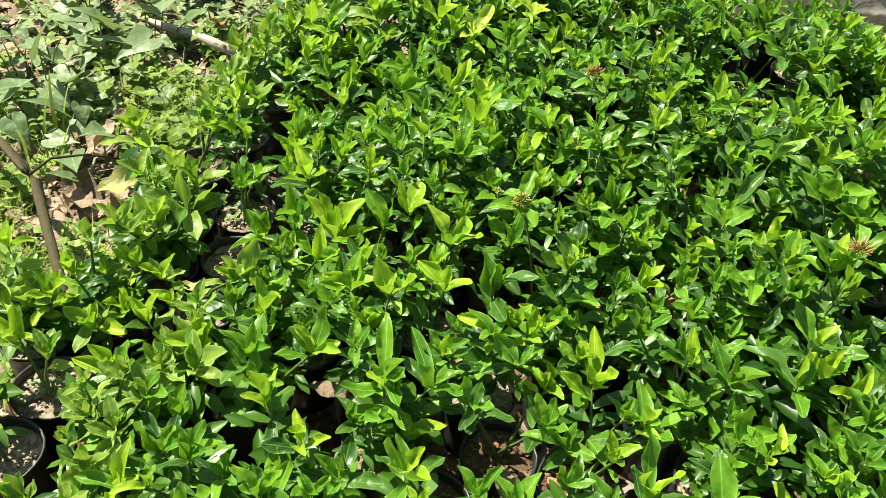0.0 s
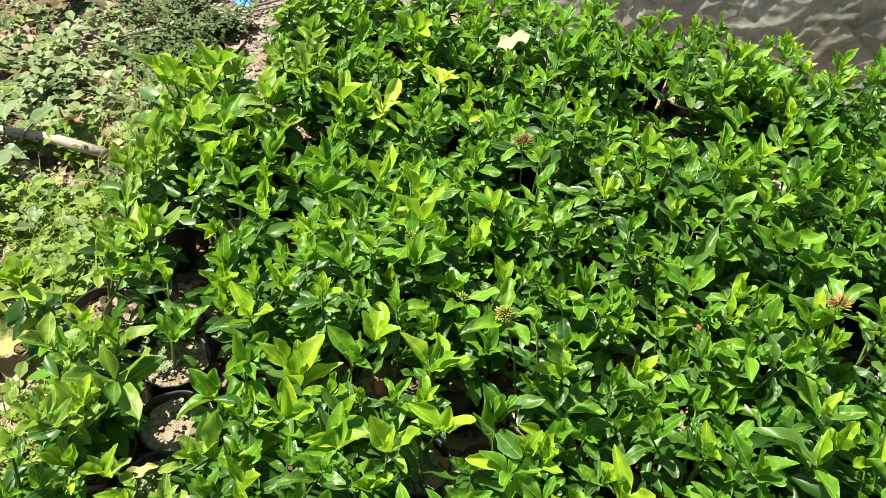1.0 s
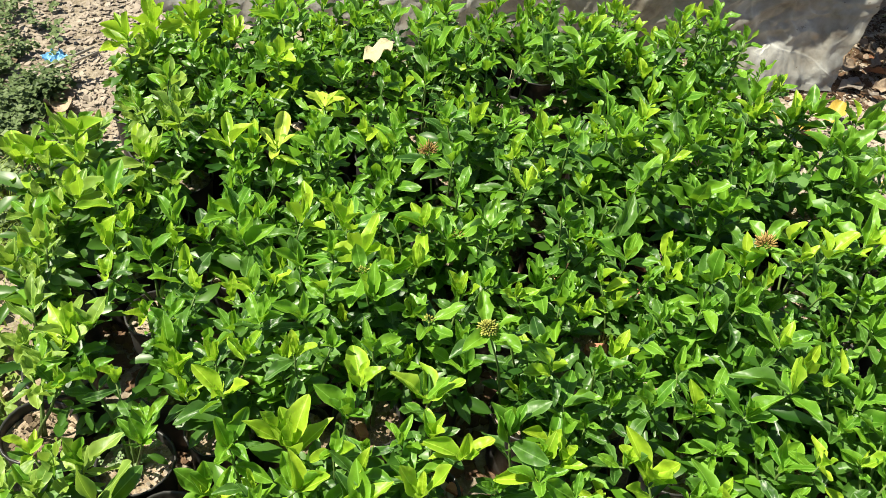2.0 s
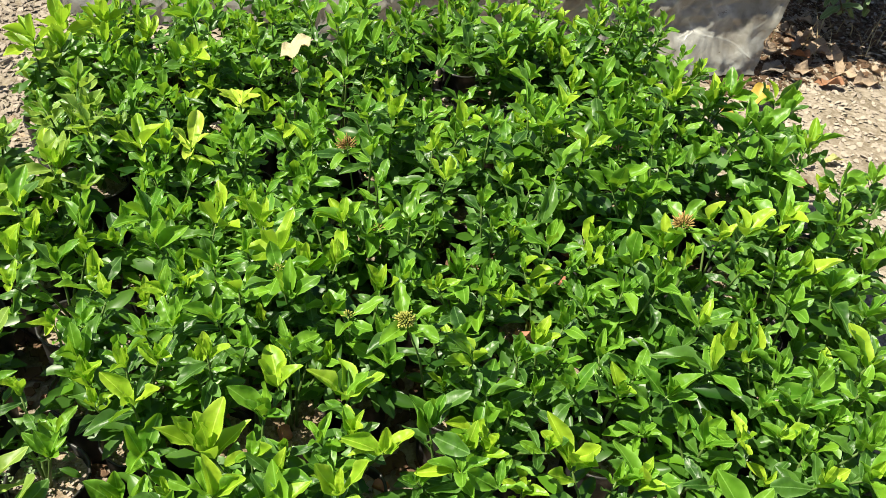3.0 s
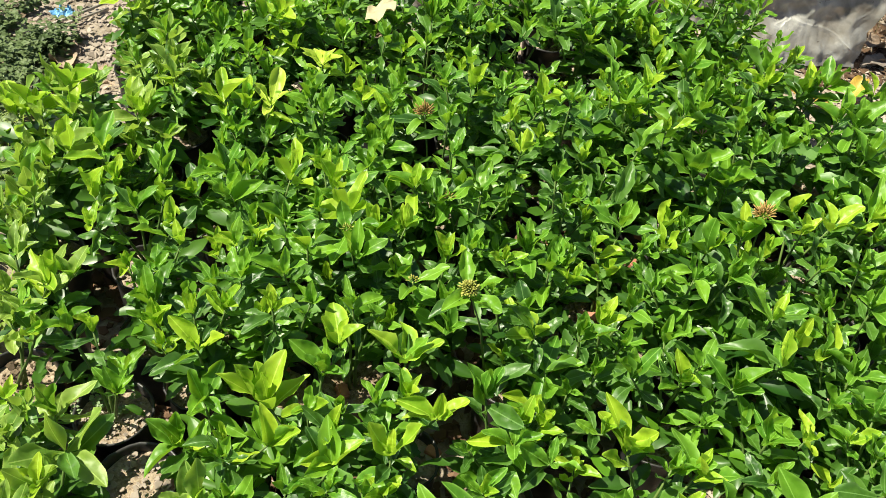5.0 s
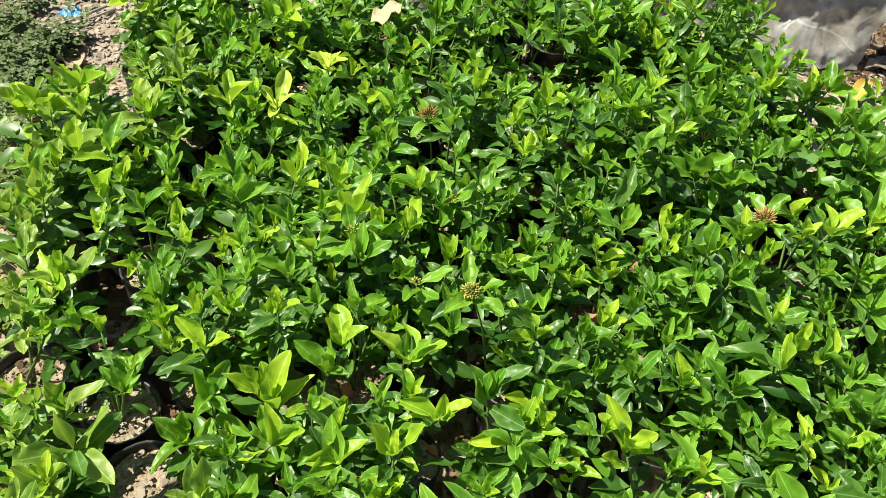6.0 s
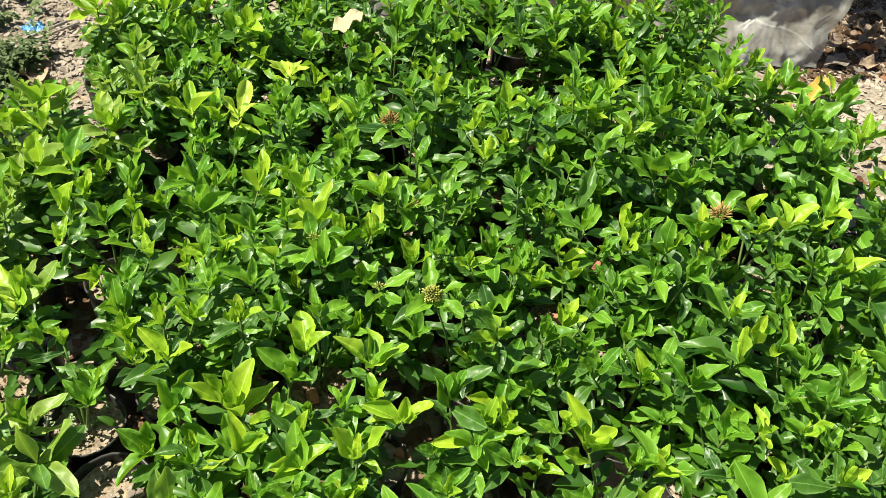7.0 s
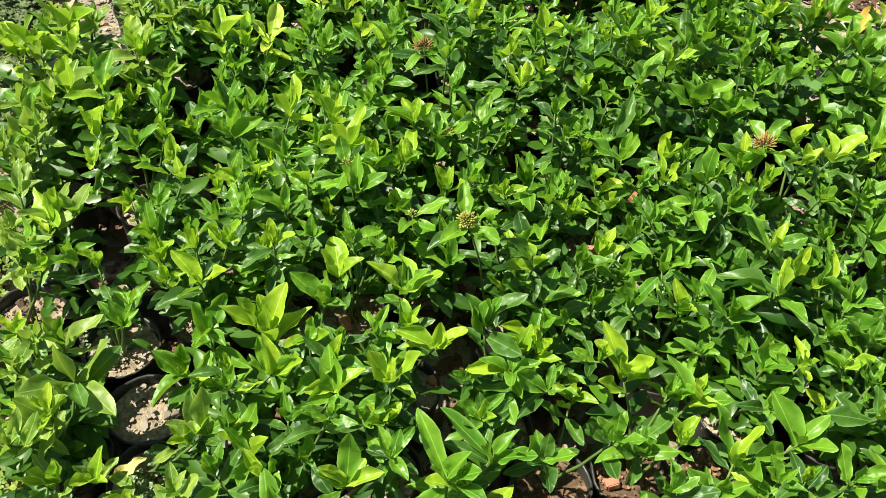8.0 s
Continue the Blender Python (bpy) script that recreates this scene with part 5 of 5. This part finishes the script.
sprigs("dull_weeds", 12, scatter(12, 230, [(-0.84, 3.30, 0.07, 0.10), (-0.74, 3.42, 0.05, 0.08), (-0.76, 2.90, 0.04, 0.05), (-0.68, 2.97, 0.03, 0.02), (-0.82, 3.06, 0.04, 0.05), (-0.82, 2.86, 0.06, 0.08), (-0.72, 2.92, 0.05, 0.06), (-0.80, 2.86, 0.05, 0.06), (-0.84, 3.14, 0.05, 0.08), (-0.82, 2.70, 0.05, 0.06), (-0.90, 3.0, 0.06, 0.08), (-0.76, 2.78, 0.06, 0.04)]), "dull dark green weeds on the bare soil", 6, (0.012, 0.030), (0.03, 0.10), WEED_DULL)
sprigs("broad_weeds", 5, scatter(5, 120, [(-1.35, 2.0, 0.25, 0.25), (-1.2, 2.4, 0.2, 0.2), (-1.5, 2.7, 0.25, 0.25), (-1.1, 1.75, 0.15, 0.12), (-1.05, 2.0, 0.12, 0.2)]), "low yellow-green weeds with small oval leaves", 4, (0.022, 0.046), (0.02, 0.07), WEED)

sprigs("mat_weeds", 15, scatter(15, 170, [(-1.25, 2.55, 0.16, 0.16), (-1.05, 2.55, 0.12, 0.10), (-1.30, 2.30, 0.15, 0.12), (-1.10, 2.12, 0.14, 0.10), (-1.20, 1.95, 0.12, 0.12), (-1.10, 2.80, 0.14, 0.12)]), "low grey-green weeds matted over the litter", 3, (0.030, 0.062), (0.03, 0.085), WEED_GREY)


def blades(name, seed, spots, label, length=(0.05, 0.13), material=GRASS, flat=0.45):
    r = random.Random(seed)
    verts, faces = [], []
    for x, y in spots:
        q, h, w = r.uniform(0, 6.28), r.uniform(*length), r.uniform(0.0012, 0.003)
        bend = r.uniform(0.3, 1.1)
        base = len(verts)
        side = Vector((-math.sin(q), math.cos(q), 0)) * w
        for k in range(5):
            t = k / 4
            c = Vector((x + math.cos(q) * bend * h * t * t, y + math.sin(q) * bend * h * t * t, ground_height(x, y) + 0.004 + h * (t * (1 - 0.8 * max(0.0, flat - 0.45)) - flat * bend * t * t) * (1 if flat < 0.5 else 0.22)))
            verts += [c - side * (1 - 0.9 * t), c + side * (1 - 0.9 * t)]
        for k in range(4):
            a = base + 2 * k
            faces.append((a, a + 1, a + 3, a + 2))
    tagged(new(name, mesh_of(name, verts, faces, material)), label, "grass", kind="stuff")


blades("grass", 3, scatter(3, 1300, [(-0.98, 2.12, 0.10, 0.14), (-1.05, 1.62, 0.10, 0.12), (-1.15, 1.52, 0.12, 0.10), (-1.05, 1.38, 0.12, 0.10), (-1.25, 1.75, 0.15, 0.15), (-0.95, 2.05, 0.10, 0.15), (-0.80, 2.45, 0.06, 0.12)]), "thin green grass growing beside the bed")


blades("straw", 8, scatter(8, 900, [(-1.05, 1.75, 0.15, 0.2), (-1.25, 2.3, 0.25, 0.3), (-1.0, 2.6, 0.2, 0.2), (-1.4, 2.9, 0.3, 0.3), (-0.95, 1.5, 0.08, 0.15)]), "dry yellow straw and stalks lying among the weeds", (0.08, 0.26), STRAW, 0.7)
dr = random.Random(40)
blades("dry_stalks", 41, [(dr.gauss(2.30, 0.12), dr.gauss(2.50, 0.07)) for _ in range(30)] + [(dr.gauss(2.0, 0.10), dr.gauss(2.55, 0.05)) for _ in range(12)], "thin dry stalks standing at the edge of the shade", (0.06, 0.20), STRAW, 0.3)
wr = random.Random(30)
sprigs("pot_weeds", 31, [(x + wr.gauss(0, 0.02), y + wr.gauss(0, 0.018)) for x, y in ((-0.735, 1.10), (-0.56, 1.345), (-0.60, 1.60)) for _ in range(12)] + [(-0.50 + wr.gauss(0, 0.02), 1.35 + wr.gauss(0, 0.02)) for _ in range(8)],
       "tiny green weeds sprouting in the soil of the bags", 5, (0.006, 0.014), (0.015, 0.035), LEAF_HEART, 0.134)


def heart_leaf_mesh(seed):
    """An arrow-shaped leaf of unit length, its two lobes behind the stalk."""
    r = random.Random(seed)
    half = [(-0.22, 0.0, 0.20), (-0.10, 0.05, 0.36), (0.06, 0.0, 0.42), (0.25, 0.0, 0.37), (0.45, 0.0, 0.27), (0.65, 0.0, 0.16), (0.83, 0.0, 0.065), (1.0, 0.0, 0.006)]
    verts, faces = [], []
    curl = r.uniform(0.0, 0.35)
    for y, inner, w in half:
        for j in (-2, -1, 0, 1, 2):
            x = w * j / 2
            yy = 0.0 if (y < 0 and j == 0) else y
            z = 0.22 * abs(x) - curl * max(0, y) ** 2 + (r.uniform(-0.02, 0.02) if abs(j) == 2 else 0)
            verts.append((x, yy, z))
    for i in range(len(half) - 1):
        for j in range(4):
            a = i * 5 + j
            faces.append((a, a + 1, a + 6, a + 5))
    return mesh_of("leaf", verts, faces, LEAF_HEART)


HEART = [heart_leaf_mesh(i) for i in range(5)]


def creeper(x, y, leaves, label="trailing weed with pale green arrow-shaped leaves"):
    """leaves: places of the leaves, as x, y, z, length, heading, lean."""
    thing = new("creeping_weed")
    thing.location = (x, y, ground_height(x, y))
    for n, (a, b, c, size, head, lean) in enumerate(leaves):
        verts, faces = [], []
        at = Vector((a - x, b - y, c + ground_height(a, b) - thing.location.z))
        foot = Vector((at.x * 0.55, at.y * 0.55, 0.004))
        tube(verts, faces, [Vector((0, 0, 0.002)), foot * 0.5 + Vector((0, 0, 0.006)), foot, foot.lerp(at, 0.6) + Vector((0, 0, 0.02)), at], (0.0022, 0.002, 0.002, 0.0017, 0.0014), 5)
        part("stem", mesh_of("stem", verts, faces, STEM), thing)
        part("leaf", HEART[n % 5], thing, leaf_pose(at, head, lean, size, (n * 37) % 40 - 20, 1.0))
    tagged(thing, label, "weed", "creeping weeds")


HEART_LEAVES = [(-1.26, 1.99, 0.2, 0.1, 37, 16), (-1.32, 1.9, 0.12, 0.085, 23, 61), (-1.25, 1.97, 0.1, 0.082, 348, 105), (-1.12, 2.26, 0.1, 0.108, 243, 89), (-1.1, 2.28, 0.09, 0.053, 347, 101), (-1.11, 2.23, 0.08, 0.072, 243, 89), (-1.23, 2.15, 0.09, 0.051, 257, 102), (-1.27, 2.05, 0.09, 0.076, 358, 95), (-1.15, 1.94, 0.09, 0.059, 307, 118), (-1.15, 1.8, 0.09, 0.07, 5, 87)]
HEART_LEAVES += [(-1.26, 1.83, 0.1, 0.077, 323, 116), (-1.14, 1.87, 0.08, 0.05, 354, 97), (-1.49, 2.16, 0.1, 0.047, 358, 102), (-1.47, 2.21, 0.09, 0.052, 333, 118), (-1.08, 2.42, 0.08, 0.072, 14, 50), (-1.43, 2.35, 0.07, 0.111, 4, 86), (-1.38, 2.08, 0.09, 0.055, 247, 84), (-0.98, 2.08, 0.08, 0.045, 261, 107), (-1.32, 2.28, 0.08, 0.07, 281, 118), (-1.13, 2.15, 0.07, 0.056, 350, 99)]

for k, (x, y) in enumerate(((-1.27, 2.0), (-1.16, 2.2), (-1.2, 1.84), (-1.4, 2.22))):
    near = [q for q in HEART_LEAVES if min(range(4), key=lambda n: (q[0] - (-1.27, -1.16, -1.2, -1.4)[n]) ** 2 + (q[1] - (2.0, 2.2, 1.84, 2.22)[n]) ** 2) == k]
    creeper(x, y, near)
cr = random.Random(12)
for k in range(15):
    cx, cy = cr.uniform(-1.95, -0.98), cr.uniform(1.75, 3.35)
    creeper(cx, cy, [(cx + cr.uniform(-0.13, 0.13), cy + cr.uniform(-0.13, 0.13), cr.uniform(0.05, 0.14), cr.uniform(0.05, 0.10), cr.uniform(200, 340), cr.uniform(30, 85)) for _ in range(cr.randint(5, 8))])


def reed(x, y, height, lean, width):
    """One broad grass blade that stands up and bends over."""
    verts, faces = [], []
    for k in range(9):
        t = k / 8
        c = Vector((lean * height * t * t, 0.2 * lean * height * t, height * (t - 0.12 * t ** 4)))
        w = width * (1 - 0.85 * t ** 2)
        verts += [c + Vector((0, -w, 0.2 * w)), c, c + Vector((0, w, 0.2 * w))]
    for k in range(8):
        for j in (0, 1):
            a = 3 * k + j
            faces.append((a, a + 1, a + 4, a + 3))
    ob = new("grass_blade", mesh_of("grass_blade", verts, faces, GRASS))
    ob.matrix_basis = pose(x, y, ground_height(x, y), 0, 0, cr.uniform(60, 120))
    tagged(ob, "tall broad green grass blade standing among the weeds", "grass", "tall grass blades")


for x, y, h, b, w in ((-1.15, 1.83, 0.27, 0.12, 0.008), (-1.16, 1.79, 0.24, 0.45, 0.004), (-1.21, 1.78, 0.20, -0.4, 0.004), (-1.13, 1.82, 0.17, 0.7, 0.004), (-1.10, 1.74, 0.14, 0.8, 0.004)):
    reed(x, y, h, b, w)


# ---- sticks and scraps ----
def stick(name, points, radii, material, label, twigs=()):
    verts, faces = [], []
    tube(verts, faces, [Vector(p) for p in points], radii, 9)
    ob = new(name, mesh_of(name, verts, faces, material))
    for twig in twigs:
        tv, tf = [], []
        tube(tv, tf, [Vector(p) for p in twig], [0.0035 * (1 - 0.6 * i / len(twig)) for i in range(len(twig))], 6)
        part("twig", mesh_of("twig", tv, tf, material), ob)
    return tagged(ob, label, "stick")


stick("dark_stick", [(-0.78, 1.25, 0.165), (-0.83, 1.315, 0.165), (-0.93, 1.44, 0.158), (-1.01, 1.545, 0.152), (-1.05, 1.575, 0.155), (-1.14, 1.635, 0.160), (-1.30, 1.74, 0.10), (-1.48, 1.88, -0.035)],
      (0.008, 0.0092, 0.0098, 0.0115, 0.0108, 0.0092, 0.010, 0.010), BARK, "dark bent stick leaning on the grow bags over the weeds", [[(-1.03, 1.56, 0.158), (-1.02, 1.62, 0.155), (-0.97, 1.67, 0.14), (-0.92, 1.72, 0.10)]])
stick("pale_branch", [(-0.894, 2.334, 0.010), (-0.985, 2.361, 0.014), (-1.057, 2.385, 0.014), (-1.126, 2.396, 0.012), (-1.205, 2.431, 0.000)],
      (0.0135, 0.0145, 0.0125, 0.0120, 0.0075), PALE_WOOD, "thick bleached branch lying on the weeds")
stick("thin_stick", [(-0.76, 3.035, 0.012), (-0.65, 3.105, 0.016), (-0.545, 3.17, 0.020)], (0.0045, 0.0045, 0.004), GREY_STICK, "straight thin grey stick lying on the soil")
stick("thin_stick", [(-0.75, 3.018, 0.010), (-0.65, 3.08, 0.014), (-0.53, 3.15, 0.016)], (0.004, 0.004, 0.0035), GREY_STICK, "straight thin grey stick lying on the soil")
stick("thin_stick", [(-0.96, 2.905, 0.012), (-0.88, 2.95, 0.014), (-0.79, 3.01, 0.010)], (0.005, 0.006, 0.005), GREY_STICK, "straight thin grey stick lying on the soil")


vr = random.Random(21)
for k in range(14):
    x, y, q = vr.uniform(-1.7, -0.95), vr.uniform(1.6, 3.0), vr.uniform(0, 6.28)
    pts = []
    for n in range(7):
        pts.append((x, y, ground_height(x, y) + 0.006 + 0.05 * math.sin(math.pi * n / 6) * vr.random()))
        q += vr.uniform(-0.5, 0.5)
        x, y = x + 0.045 * math.cos(q), y + 0.045 * math.sin(q)
    stick("dry_vine", pts, (0.0025, 0.003, 0.003, 0.003, 0.0028, 0.0024, 0.0015), GREY_STICK, "thin dry curved vine lying over the weeds")


def build_scrap():
    verts, faces, n = [], [], 9
    for j in range(n):
        for i in range(n):
            u, v = i / (n - 1) - 0.5, j / (n - 1) - 0.5
            z = 0.012 + 0.030 * abs(noise.noise((u * 5, v * 5, 8))) + 0.012 * noise.noise((u * 13, v * 13, 3))
            verts.append((0.11 * u * (1 + 0.3 * noise.noise((v * 6, 2, u * 4))), 0.085 * v, max(z, 0.002)))
    for j in range(n - 1):
        for i in range(n - 1):
            a = j * n + i
            faces.append((a, a + 1, a + n + 1, a + n))
    ob = new("plastic_scrap", mesh_of("plastic_scrap", verts, faces, BLUE_PLASTIC, False))
    ob.matrix_basis = pose(-0.657, 3.155, ground_height(-0.657, 3.155), 0, 0, 25) @ Matrix.Diagonal((0.55, 0.55, 0.7, 1))
    tagged(ob, "crumpled scrap of light blue plastic on the soil", "litter")


build_scrap()


# ---- bush behind the end of the sheet, its shade on the litter ----
def build_bush(x, y):
    r = random.Random(3)
    thing = new("bush")
    thing.location = (x, y, 0)
    kit = leaf_set("leaf", LEAF_BUSH_LIT, 6, (0.14, 0.2), (0.1, 0.5), (0.1, 0.5), 0.04, 71)
    verts, faces = [], []
    tube(verts, faces, [Vector((0, 0, 0)), Vector((0.02, -0.01, 0.3)), Vector((0, 0.02, 0.6)), Vector((0.03, 0, 0.95))], (0.028, 0.024, 0.02, 0.012), 9)
    ends = []
    for b in range(30):
        q, rise = b * 2.4, r.uniform(0.70, 1.50)
        reach = r.uniform(0.38, 0.74)
        pts = [Vector((0, 0, min(rise, 0.9) * 0.7)), Vector((math.cos(q) * reach * 0.5, math.sin(q) * reach * 0.5, rise)), Vector((math.cos(q) * reach, math.sin(q) * reach, rise - 0.06))]
        tube(verts, faces, pts, (0.011, 0.007, 0.003), 6)
        ends.append(pts)
    low = [[Vector((0, 0, 0.35)), Vector((-0.05, -0.30, 0.42)), Vector((-0.10, -0.50, 0.20))], [Vector((0, 0, 0.3)), Vector((-0.02, -0.3, 0.40)), Vector((-0.05, -0.55, 0.17))], [Vector((0, 0, 0.4)), Vector((0.05, -0.3, 0.45)), Vector((0.03, -0.51, 0.18))], [Vector((0, 0, 0.4)), Vector((0.1, -0.3, 0.42)), Vector((0.03, -0.58, 0.19))]]
    for pts in low:
        tube(verts, faces, pts, (0.009, 0.006, 0.002), 6)
        for k in range(26):
            t = r.uniform(1.0, 1.999)
            i = int(t)
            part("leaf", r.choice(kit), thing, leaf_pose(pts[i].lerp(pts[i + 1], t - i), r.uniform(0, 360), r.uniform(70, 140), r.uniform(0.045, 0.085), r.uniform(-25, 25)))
    part("stem", mesh_of("stem", verts, faces, BARK), thing)
    # Crown is out of view, added wide and dense to throw shade on the litter.
    cv, cf = [], []
    for k in range(3200):
        pts = r.choice(ends)
        t = r.uniform(0.5, 1.999)
        i = int(t)
        p = pts[i].lerp(pts[i + 1], t - i) + Vector((r.uniform(-0.09, 0.09), r.uniform(-0.09, 0.09), r.uniform(-0.07, 0.07)))
        m = leaf_pose(p, r.uniform(0, 360), r.uniform(50, 130), r.uniform(0.09, 0.16), r.uniform(-25, 25))
        v, f = leaf_verts(0.18, 0.3, r.uniform(0.0, 0.4), 0.03, rows=(0.0, 0.2, 0.6, 0.9, 1.0), seed=k)
        base = len(cv)
        cv += [m @ Vector(a) for a in v]
        cf += [tuple(base + g for g in h) for h in f]
    tagged(part("crown", mesh_of("crown", cv, cf, LEAF_BUSH_LIT), thing), kind="stuff")
    tagged(thing, "leafy dull green bush behind the end of the plastic sheet", "bush")


build_bush(2.10, 3.05)
